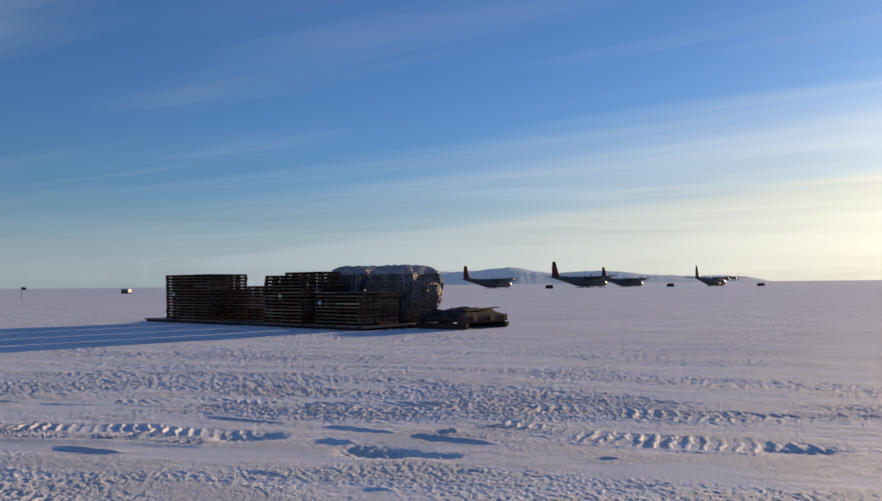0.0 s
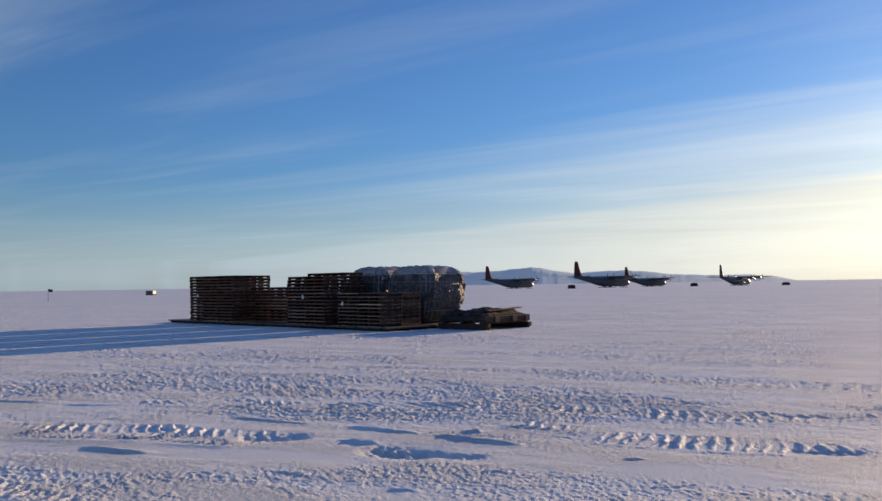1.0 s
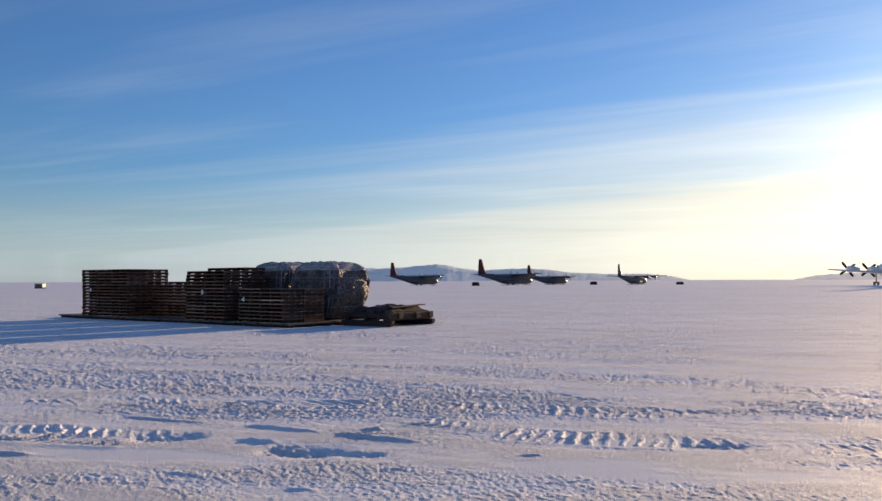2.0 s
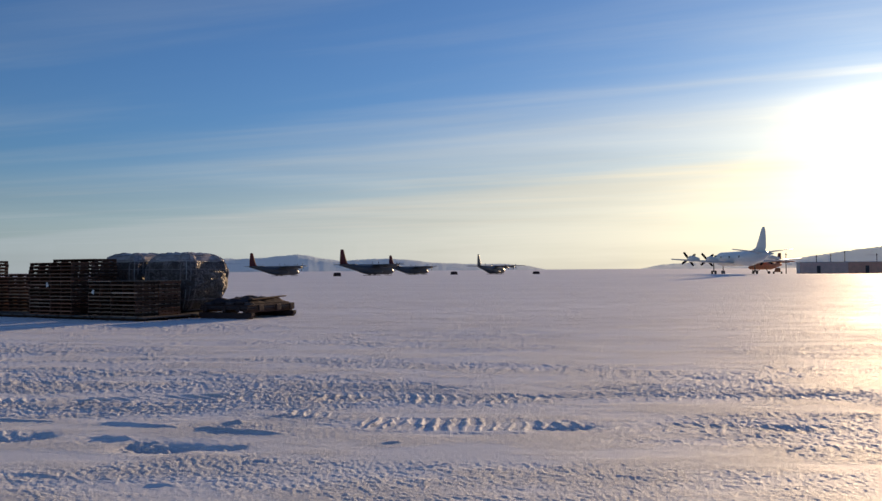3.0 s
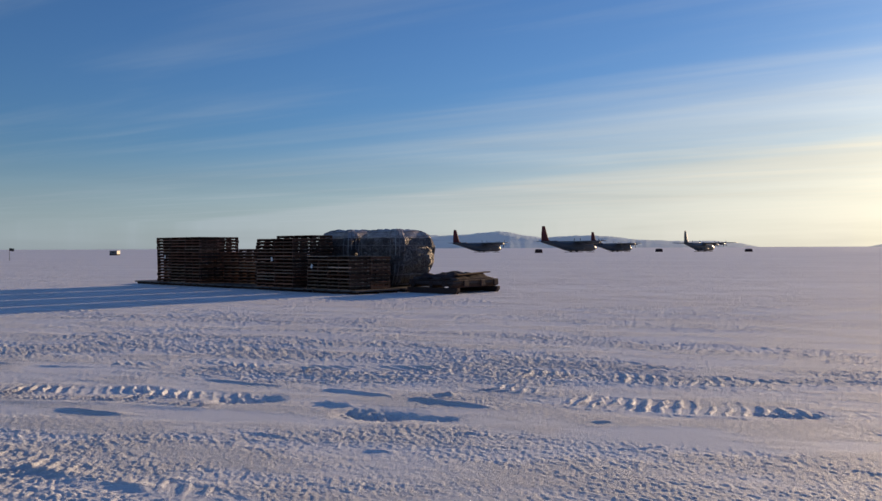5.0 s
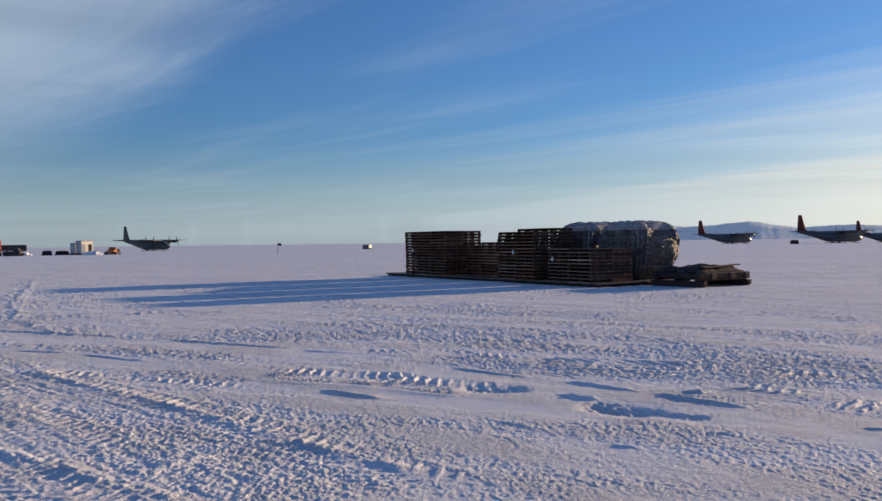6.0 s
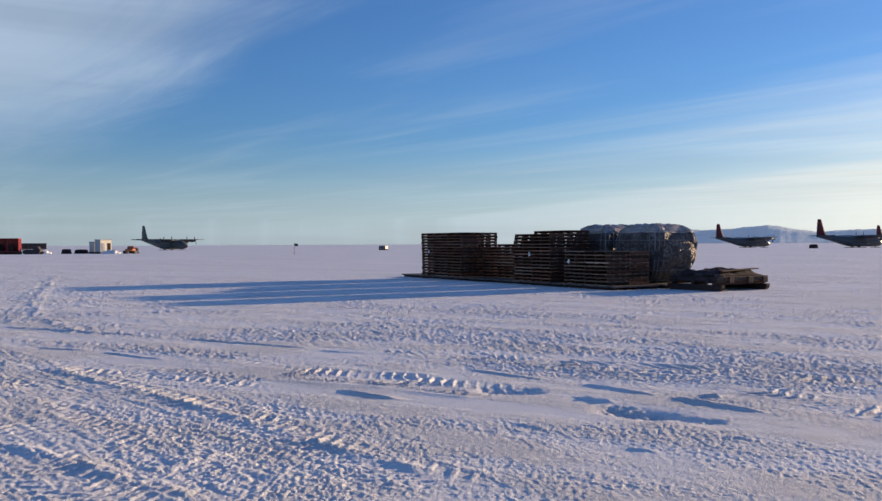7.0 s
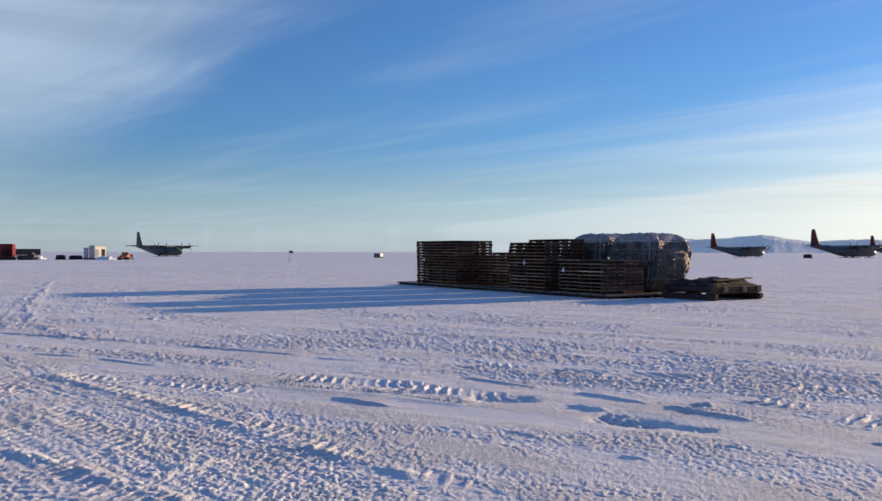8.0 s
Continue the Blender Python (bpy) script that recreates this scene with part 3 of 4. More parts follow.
def pile(x0, y0, nx, ny, counts, turn=0.0, z0=BASE, pale=0.30):
    """Columns of stacked pallets; counts gives the number in each column, x first."""
    for j in range(ny):
        for i in range(nx):
            cx = x0 + (i + 0.5) * (PALLET_L + 0.015)
            cy = y0 + (j + 0.5) * (PALLET_W + 0.02)
            lean = rng.uniform(-0.004, 0.004)
            for k in range(counts[j * nx + i]):
                m = on_line(cx + rng.uniform(-0.022, 0.022) + lean * k, cy + rng.uniform(-0.022, 0.022), z0 + k * (PALLET_H - 0.0015),
                            turn + rng.uniform(-1.1, 1.1) + (180 if rng.random() < 0.5 else 0))
                put_pallet(m, 1 if rng.random() < pale else 0)


pile(2.00, 0.12, 3, 2, (15, 15, 15, 15, 15, 15))            # far end of the line
pile(6.05, 1.15, 3, 1, (10, 11, 12))                           # lower stack in the middle
pile(10.05, 0.10, 2, 2, (14, 14, 15, 15))                  # tall stack
pile(13.45, 0.06, 2, 2, (9, 9, 9, 9), pale=0.85)                      # low stack at the near end


def make_tag(x, y, z, lean):
    """A creased paper tag stapled to a stringer."""
    bm = bmesh.new()
    for k in range(3):
        box(bm, -0.10 + 0.03 * k, 0.10 - 0.01 * k, -0.004 - 0.006 * k, 0.001 - 0.006 * k, -0.11 + 0.07 * k, -0.04 + 0.07 * k)
    ob = part("paper_tag", bm, PAPER)
    ob.matrix_world = on_line(x, y, z) @ pose(0, 0, 0, 0, lean, 0) @ Matrix.Scale(0.75, 4)
    tagged(ob, "creased white paper tag stapled to a pallet stack", "tag", "paper tags")


make_tag(2.75, 0.112, 1.33, 12)
make_tag(11.15, 0.092, 1.27, -18)
make_tag(13.75, 0.052, 1.02, 25)


def bundle_point(hx, hy, hz, a, e, overhang, seed):
    """A point of a rounded, sagging, lumpy load; a: round it, e: from foot to crown."""
    ca, sa = math.cos(a), math.sin(a)
    p = 0.24
    cx, cy = math.copysign(abs(ca) ** p, ca), math.copysign(abs(sa) ** p, sa)
    ce, se = math.cos(e), math.sin(e)
    ring = abs(ce) ** 0.46
    z = hz * (0.5 + 0.5 * math.copysign(abs(se) ** 0.42, se))
    f = z / hz
    belly = 0.80 + 0.24 * math.sin(min(1.0, f * 1.1) * 2.3) ** 1.2
    v = Vector((hx * cx * ring * belly, hy * cy * ring * belly, z))
    v.x += overhang * max(0.0, cx) * (math.sin(f * 2.6) - 1.6 * max(0.0, 0.45 - f))
    d = noise.voronoi(Vector((v.x * 2.6 + seed, v.y * 2.6, v.z * 2.9)))[0]
    d2 = noise.voronoi(Vector((v.x * 8.0 + seed, v.y * 8.0, v.z * 8.0)))[0]
    n = noise.fractal(v * 3.0 + Vector((seed, 0, 0)), 0.9, 2.0, 3)
    bump = 0.13 * (0.42 - d[0]) + 0.035 * (0.4 - d2[0]) + 0.02 * n
    out_v = Vector((v.x, v.y, (z - hz / 2) * 0.8))
    return v + out_v.normalized() * bump * (0.25 + 0.75 * min(1.0, f * 3)) if f > 0.02 else v


def make_bundle(m, hx, hy, hz, overhang, mat, seed, label):
    t = thing("netted_cargo_load", m, label, "cargo load", "netted cargo loads")
    na, ne = 250, 112
    bm = bmesh.new()
    rings = []
    for k in range(ne):
        w = math.sin(math.pi / 2 * math.sin(math.pi * (k / (ne - 1) - 0.5)))
        e = math.asin(max(-0.9999, min(0.9999, math.copysign(abs(w) ** 2.4, w))))
        rings.append([bundle_point(hx, hy, hz, 2 * math.pi * i / na, e, overhang, seed) for i in range(na)])
    loft(bm, rings)
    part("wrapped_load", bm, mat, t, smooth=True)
    bm = bmesh.new()                                       # film pulled over the crown; its pale colour holds the sky's sheen
    crown = [r for r in rings if r[0].z > hz * 0.5][-38:]
    lift = Vector((0, 0, hz * 0.45))
    rows_up = [[q + (q - lift).normalized() * (0.014 + 0.012 * noise.noise(q * 6.0)) for i, q in enumerate(r)] for r in crown]
    loft(bm, rows_up)
    part("film_cover", bm, FILM_SHEEN, t, "creased plastic film with sky sheen in its pale colour", smooth=True)
    for k in range(16):                                    # upright webs of the net
        a = 2 * math.pi * (k + 0.5) / 16
        bm = bmesh.new()
        pts = [bundle_point(hx, hy, hz, a + 0.02 * math.sin(j), -1.3 + 2.75 * j / 22, overhang, seed) for j in range(23)]
        mid = Vector((0, 0, hz / 2))
        pts = [p + (p - mid).normalized() * 0.012 for p in pts]
        for p, q in zip(pts, pts[1:]):
            if (q - p).length > 1e-4:
                tube(bm, p, q, 0.018, sides=5)
        part("strap" if k == 13 else "net_web", bm, STRAP if k == 13 else NET, t, "pale strap" if k == 13 else "")
    for k in range(5):                                     # webs that run round
        e = (-0.95, -0.25, 0.15, 0.55, 0.95)[k]
        bm = bmesh.new()
        pts = [bundle_point(hx, hy, hz, 2 * math.pi * i / 64, e, overhang, seed) for i in range(65)]
        mid = Vector((0, 0, hz / 2))
        pts = [p + (p - mid).normalized() * 0.012 for p in pts]
        for p, q in zip(pts, pts[1:]):
            tube(bm, p, q, 0.016, sides=5)
        part("net_web", bm, NET, t)
    return t


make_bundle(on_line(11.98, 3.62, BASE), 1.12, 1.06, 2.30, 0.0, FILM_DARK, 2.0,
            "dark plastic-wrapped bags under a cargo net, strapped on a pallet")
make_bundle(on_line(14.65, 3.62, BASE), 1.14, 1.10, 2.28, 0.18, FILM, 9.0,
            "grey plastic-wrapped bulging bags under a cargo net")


def make_flat_sled(m):
    """A low stack of empty cargo pallets on steel skids, with a tarpaulin and a plank on top."""
    t = thing("cargo_sled", m, "low dark sled with steel skids and a folded tarpaulin on top", "sled")
    for y in (-1.2, 1.2):
        bm = bmesh.new()
        prof = ((-1.25, 0.10), (-1.1, -0.03), (1.1, -0.03), (1.25, 0.10), (1.25, 0.22), (-1.25, 0.22))
        a = [bm.verts.new((x, y - 0.09, z)) for x, z in prof]
        b = [bm.verts.new((x, y + 0.09, z)) for x, z in prof]
        bm.faces.new(a), bm.faces.new(b[::-1])
        for i in range(6):
            bm.faces.new((a[i], b[i], b[(i + 1) % 6], a[(i + 1) % 6]))
        part("skid", bm, SKID, t, bevel=0.012)
    for x in (-0.95, 0.0, 0.95):
        bm = bmesh.new()
        box(bm, x - 0.07, x + 0.07, -1.34, 1.34, 0.222, 0.32)
        part("crossbeam", bm, TIMBER, t, bevel=0.012)
    for k in range(3):
        bm = bmesh.new()
        box(bm, -1.12 + 0.02 * k, 1.12 + 0.01 * k, -1.36, 1.36 - 0.02 * k, 0.322 + 0.065 * k, 0.380 + 0.065 * k)
        part("deck", bm, SKID if k != 1 else DARK_STEEL, t, bevel=0.01)
    for x in (-0.85, 0.05, 0.7):
        bm = bmesh.new()
        box(bm, x - 0.09, x + 0.09, -1.42, -1.362, 0.26, 0.46)
        part("coiled_strap", bm, SKID, t, bevel=0.03)
    for y in (-0.7, 0.3, 1.1):
        bm = bmesh.new()
        box(bm, 1.14, 1.22, y - 0.14, y + 0.14, 0.26, 0.50)
        part("coiled_strap", bm, SKID, t, bevel=0.03)
    bm = bmesh.new()
    grid = [[None] * 26 for _ in range(22)]
    for i in range(22):
        for j in range(26):
            x, y = -1.05 + 2.0 * i / 21, -1.2 + 2.45 * j / 25
            edge = min(i, 21 - i, j, 25 - j) / 3.0
            z = 0.515 + 0.17 * min(1.0, edge) + 0.10 * noise.fractal(Vector((x * 2.2, y * 2.2, 1.7)), 0.9, 2.0, 3) * min(1.0, edge)
            grid[i][j] = bm.verts.new((x, y, max(z, 0.513)))
    for i in range(21):
        for j in range(25):
            bm.faces.new((grid[i][j], grid[i + 1][j], grid[i + 1][j + 1], grid[i][j + 1]))
    base = bmesh.ops.extrude_face_region(bm, geom=bm.faces[:])
    bmesh.ops.translate(bm, verts=[v for v in base["geom"] if isinstance(v, bmesh.types.BMVert)], vec=(0, 0, 0.02))
    part("tarpaulin", bm, TARP, t, smooth=True)
    for k, (x, z) in enumerate(((-0.9, 0.53), (-0.45, 0.56), (0.1, 0.55), (0.55, 0.57), (0.95, 0.53))):   # rope coiled along the edge
        bm = bmesh.new()
        for j in range(7):
            tube(bm, Vector((x + 0.05 * math.sin(j * 2.1), -1.33 + 0.03 * j, z - 0.02 + 0.03 * (j % 3))), Vector((x + 0.30 + 0.06 * math.cos(j * 1.7), -1.34 + 0.035 * j, z + 0.02 * (j % 2))), 0.028, sides=6)
        part("coiled_rope", bm, SKID if k % 2 else DARK_STEEL, t)
    bm = bmesh.new()
    box(bm, -0.1, 0.1, -1.2, 1.2, -0.02, 0.02, pose(0.72, 0.25, 0.72, 1.5, 0, 8))
    part("plank", bm, TIMBER, t, bevel=0.006)
    return t


make_flat_sled(on_line(17.65, 3.85, 0, 1.5))


# ---- aircraft ----


def ring_yz(x, cy, cz, ry, rz, k=20, p=1.0):
    pts = []
    for i in range(k):
        a = 2 * math.pi * i / k
        c, s = math.cos(a), math.sin(a)
        pts.append(Vector((x, cy + ry * math.copysign(abs(c) ** p, c), cz + rz * math.copysign(abs(s) ** p, s))))
    return pts


def foil(points, chord_axis_thick):
    """A loft of flat airfoil sections: each section is (lead xyz, chord, thickness axis vector)."""
    rings = []
    for lead, chord, thick in points:
        lead = Vector(lead)
        up_v = Vector(chord_axis_thick) * thick
        rings.append([lead, lead - Vector((chord * 0.12, 0, 0)) + up_v, lead - Vector((chord * 0.45, 0, 0)) + up_v * 1.1, lead - Vector((chord, 0, 0)),
                      lead - Vector((chord * 0.45, 0, 0)) - up_v * 0.9, lead - Vector((chord * 0.12, 0, 0)) - up_v * 0.8])
    return rings


def add_propeller(t, x, y, z, radius, blades, start, spinner_mat, broad=1.0):
    bm = bmesh.new()
    loft(bm, [ring_yz(x - 0.25, y, z, 0.32, 0.32, 12), ring_yz(x + 0.15, y, z, 0.26, 0.26, 12), ring_yz(x + 0.5, y, z, 0.06, 0.06, 12)])
    hub = part("propeller_hub", bm, spinner_mat, t, smooth=True)
    for k in range(blades):
        a = radians(start + 360 * k / blades)
        d, s = Vector((0, math.cos(a), math.sin(a))), Vector((0, -math.sin(a), math.cos(a)))
        c = Vector((x, y, z))
        rings = []
        for f, wd in ((0.12, 0.10), (0.4, 0.15), (0.75, 0.16), (1.0, 0.11)):
            p, wd = c + d * radius * f, wd * broad
            tw = Vector((0.10 * (1.2 - f), 0, 0))
            rings.append([p + s * wd + tw, p + s * wd - tw + Vector((-0.05, 0, 0)), p - s * wd - tw, p - s * wd + tw + Vector((0.05, 0, 0))])
        bm = bmesh.new()
        loft(bm, rings)
        part("blade", bm, BLADE, hub)


def make_transport(m, label, body_mat, tail_mat, nose_mat, prop_turn):
    """A four-engined high-wing ski transport, nose to +x, origin on the snow under the wing; 29.8 m long, 40.4 m span."""
    t = thing("transport_aircraft", m, label, "aircraft", "parked transport aircraft")
    fus = ((11.9, 1.85, 0.55, 0.50), (11.3, 1.95, 1.15, 1.05), (10.2, 2.20, 1.70, 1.60), (8.8, 2.50, 2.05, 2.05), (7.5, 2.60, 2.15, 2.15), (-2.5, 2.60, 2.15, 2.15),
           (-5.0, 2.85, 2.10, 1.90), (-8.5, 3.45, 1.80, 1.45), (-12.0, 4.05, 1.25, 1.05), (-15.5, 4.6, 0.70, 0.65), (-17.6, 4.85, 0.25, 0.3))
    bm = bmesh.new()
    loft(bm, [ring_yz(x, 0, z, ry, rz, 24, 0.9) for x, z, ry, rz in fus])
    part("fuselage", bm, body_mat, t, smooth=True)
    bm = bmesh.new()
    loft(bm, [ring_yz(11.92, 0, 1.85, 0.56, 0.51, 18), ring_yz(12.3, 0, 1.82, 0.40, 0.36, 18), ring_yz(12.55, 0, 1.8, 0.12, 0.12, 18)])
    part("radome", bm, nose_mat, t, smooth=True)
    for y in (-1, 1):                                       # cockpit glazing panes
        for k, (xa, xb) in enumerate(((10.15, 10.75), (9.4, 10.05))):
            bm = bmesh.new()
            box(bm, xa, xb, y * 1.15 - 0.25, y * 1.15 + 0.25, 3.3 - 0.2 * (1 - k), 3.9 - 0.35 * (1 - k))
            part("cockpit_window", bm, GLASS, t)
    bm = bmesh.new()
    loft(bm, foil([((3.4, -20.2, 5.05), 2.6, 0.14), ((4.2, -6, 4.85), 4.6, 0.33), ((4.3, 0, 4.72), 4.9, 0.40), ((4.2, 6, 4.85), 4.6, 0.33), ((3.4, 20.2, 5.05), 2.6, 0.14)], (0, 0, 1)))
    part("wing", bm, body_mat, t, smooth=True)
    bm = bmesh.new()
    loft(bm, foil([((-10.5, 0, 4.3), 6.6, 0.30), ((-13.4, 0, 5.6), 4.0, 0.28), ((-14.4, 0, 8.5), 2.9, 0.22), ((-15.3, 0, 11.5), 1.7, 0.13), ((-15.6, 0, 11.75), 1.2, 0.07)], (0, 1, 0)))
    bmesh.ops.recalc_face_normals(bm, faces=bm.faces[:])
    part("tail_fin", bm, tail_mat, t)
    bm = bmesh.new()
    loft(bm, foil([((-13.8, -8.0, 5.0), 2.4, 0.16), ((-12.8, 0, 4.85), 4.3, 0.28), ((-13.8, 8.0, 5.0), 2.4, 0.16)], (0, 0, 1)))
    part("tailplane", bm, body_mat, t, smooth=True)
    for k, y in enumerate((-10.2, -5.0, 5.0, 10.2)):
        bm = bmesh.new()
        loft(bm, [ring_yz(6.9, y, 4.5, 0.42, 0.45, 14), ring_yz(6.0, y, 4.4, 0.58, 0.68, 14), ring_yz(3.8, y, 4.45, 0.60, 0.72, 14), ring_yz(1.2, y, 4.65, 0.28, 0.34, 14)])
        part("engine_nacelle", bm, body_mat, t, smooth=True)
        add_propeller(t, 7.2, y, 4.5, 2.05, 4, prop_turn + 17 * k, BLADE, 0.75)
    for y in (-7.6, 7.6):                                   # long tanks under the wing
        bm = bmesh.new()
        loft(bm, [ring_yz(5.6, y, 3.8, 0.08, 0.08, 12), ring_yz(4.6, y, 3.8, 0.42, 0.42, 12), ring_yz(0.4, y, 3.8, 0.42, 0.42, 12), ring_yz(-1.6, y, 3.85, 0.06, 0.06, 12)])
        box(bm, 0.8, 3.8, y - 0.06, y + 0.06, 4.1, 4.7)
        part("wing_tank", bm, body_mat, t, smooth=True)
    for y in (-1, 1):
        bm = bmesh.new()
        loft(bm, [ring_yz(4.6, y * 2.1, 1.7, 0.15, 0.25, 14), ring_yz(3.4, y * 2.1, 1.55, 0.62, 0.85, 14), ring_yz(-2.4, y * 2.1, 1.55, 0.62, 0.85, 14), ring_yz(-4.4, y * 2.1, 1.9, 0.1, 0.2, 14)])
        part("wheel_fairing", bm, body_mat, t, smooth=True)
        bm = bmesh.new()
        box(bm, -2.9, 2.9, y * 2.2 - 0.8, y * 2.2 + 0.8, -0.06, 0.2)
        box(bm, -0.5, 0.6, y * 2.2 - 0.2, y * 2.2 + 0.2, 0.2, 0.9)
        part("main_ski", bm, BLACK, t)
    bm = bmesh.new()
    box(bm, 7.3, 10.7, -0.85, 0.85, -0.06, 0.18)
    tube(bm, (8.9, 0, 0.15), (8.9, 0, 1.3), 0.16)
    part("nose_ski", bm, BLACK, t)
    return t


def heading(x, y, deg):
    """Stands on the snow with its nose along the angle deg (from +x towards +y)."""
    return pose(x, y, ground_z(x, y), 0, 0, deg)


SKI_LABEL = "grey four-engined ski transport aircraft with a red tail fin"


def park(x_fin, y_fin, deg, label, body, tail, nose, turn):
    """Parked so that its fin tip stands over x_fin, y_fin."""
    c, s = math.cos(radians(deg)), math.sin(radians(deg))
    make_transport(heading(x_fin + 16.0 * c, y_fin + 16.0 * s, deg), label, body, tail, nose, turn)


park(12.8, 438.2, 29, SKI_LABEL, GREY_PAINT, RED_PAINT, RADOME, 20)
park(50.5, 378.4, 25, SKI_LABEL, GREY_PAINT, RED_PAINT, RADOME, 48)
park(95.3, 498.2, 25, SKI_LABEL, GREY_PAINT, RED_PAINT, RADOME, 10)
park(142.0, 472.2, 40, "grey four-engined ski transport aircraft with a plain grey fin", GREY_PAINT, GREY_PAINT, RADOME, 33)
park(-252.3, 351.8, -12, "dark grey-green four-engined transport aircraft with a plain fin", DARK_PAINT, DARK_PAINT, DARK_PAINT, 60)


def make_patrol(m):
    """A white low-wing four-engined patrol aircraft, nose to +x, origin on the snow under the wing; 35.6 m long, 30.4 m span."""
    t = thing("patrol_aircraft", m, "white low-wing four-engined propeller aircraft on tall wheels", "aircraft")
    fus = ((14.6, 3.3, 0.25, 0.25), (14.0, 3.35, 0.85, 0.85), (12.6, 3.5, 1.45, 1.45), (11.0, 3.6, 1.7, 1.7), (-8.0, 3.6, 1.72, 1.72), (-13.0, 4.0, 1.35, 1.3),
           (-16.5, 4.3, 0.85, 0.85), (-17.6, 4.4, 0.35, 0.4), (-21.0, 4.4, 0.14, 0.14))
    bm = bmesh.new()
    loft(bm, [ring_yz(x, 0, z, ry, rz, 24) for x, z, ry, rz in fus])
    part("fuselage", bm, WHITE_PAINT, t, smooth=True)
    for y in (-1, 1):
        for xa in (12.2, 11.5):
            bm = bmesh.new()
            box(bm, xa, xa + 0.55, y * 1.15 - 0.3, y * 1.15 + 0.3, 4.1, 4.6)
            part("cockpit_window", bm, GLASS, t)
        for xa in (7.0, 1.0, -5.5):
            bm = bmesh.new()
            box(bm, xa, xa + 0.4, y * 1.66 - 0.1, y * 1.66 + 0.1, 3.8, 4.25)
            part("cabin_window", bm, GLASS, t)
    bm = bmesh.new()
    loft(bm, foil([((2.2, -15.2, 3.6), 2.3, 0.12), ((3.6, -4, 2.75), 4.8, 0.32), ((3.8, 0, 2.5), 5.5, 0.38), ((3.6, 4, 2.75), 4.8, 0.32), ((2.2, 15.2, 3.6), 2.3, 0.12)], (0, 0, 1)))
    part("wing", bm, WHITE_PAINT, t, smooth=True)
    bm = bmesh.new()
    loft(bm, foil([((-7.5, 0, 5.1), 9.0, 0.12), ((-11.2, 0, 5.9), 6.0, 0.22), ((-13.2, 0, 8.0), 4.0, 0.2), ((-14.6, 0, 9.8), 2.3, 0.12), ((-15.2, 0, 10.3), 1.2, 0.07)], (0, 1, 0)))
    part("tail_fin", bm, WHITE_PAINT, t)
    bm = bmesh.new()
    loft(bm, foil([((-14.6, -6.5, 5.5), 1.9, 0.08), ((-13.2, 0, 4.7), 3.6, 0.2), ((-14.6, 6.5, 5.5), 1.9, 0.08)], (0, 0, 1)))
    part("tailplane", bm, WHITE_PAINT, t, smooth=True)
    for k, y in enumerate((-9.4, -4.9, 4.9, 9.4)):
        z = 3.25 + 0.045 * abs(y)
        bm = bmesh.new()
        loft(bm, [ring_yz(7.2, y, z, 0.42, 0.5, 14), ring_yz(6.3, y, z, 0.62, 0.78, 14), ring_yz(3.8, y, z, 0.64, 0.78, 14), ring_yz(-0.6, y, z - 0.1, 0.25, 0.3, 14)])
        part("engine_nacelle", bm, WHITE_PAINT, t, smooth=True)
        add_propeller(t, 7.5, y, z, 2.05, 4, 40 + 5 * k, BLADE, 1.7)
    for y in (-4.9, 4.9):
        bm = bmesh.new()
        tube(bm, (2.6, y, 2.9), (2.6, y, 0.5), 0.14)
        leg = part("main_gear_leg", bm, ALUMINIUM, t)
        for d in (-0.4, 0.4):
            bm = bmesh.new()
            tube(bm, (2.6, y + d - 0.14, 0.42), (2.6, y + d + 0.14, 0.42), 0.45, sides=18)
            part("wheel", bm, BLACK, leg)
    bm = bmesh.new()
    tube(bm, (10.6, 0, 2.2), (10.6, 0, 0.4), 0.11)
    leg = part("nose_gear_leg", bm, ALUMINIUM, t)
    for d in (-0.25, 0.25):
        bm = bmesh.new()
        tube(bm, (10.6, d - 0.1, 0.38), (10.6, d + 0.1, 0.38), 0.42, sides=16)
        part("wheel", bm, BLACK, leg)
    return t


deg = 76.0
make_patrol(heading(108.1 + 14.0 * math.cos(radians(deg)), 155.0 + 14.0 * math.sin(radians(deg)), deg) @ Matrix.Scale(0.955, 4))


# ---- camp beyond the load, towards the dark aircraft ----


def stand(x, y, turn):
    return pose(x, y, ground_z(x, y), 0, 0, turn)


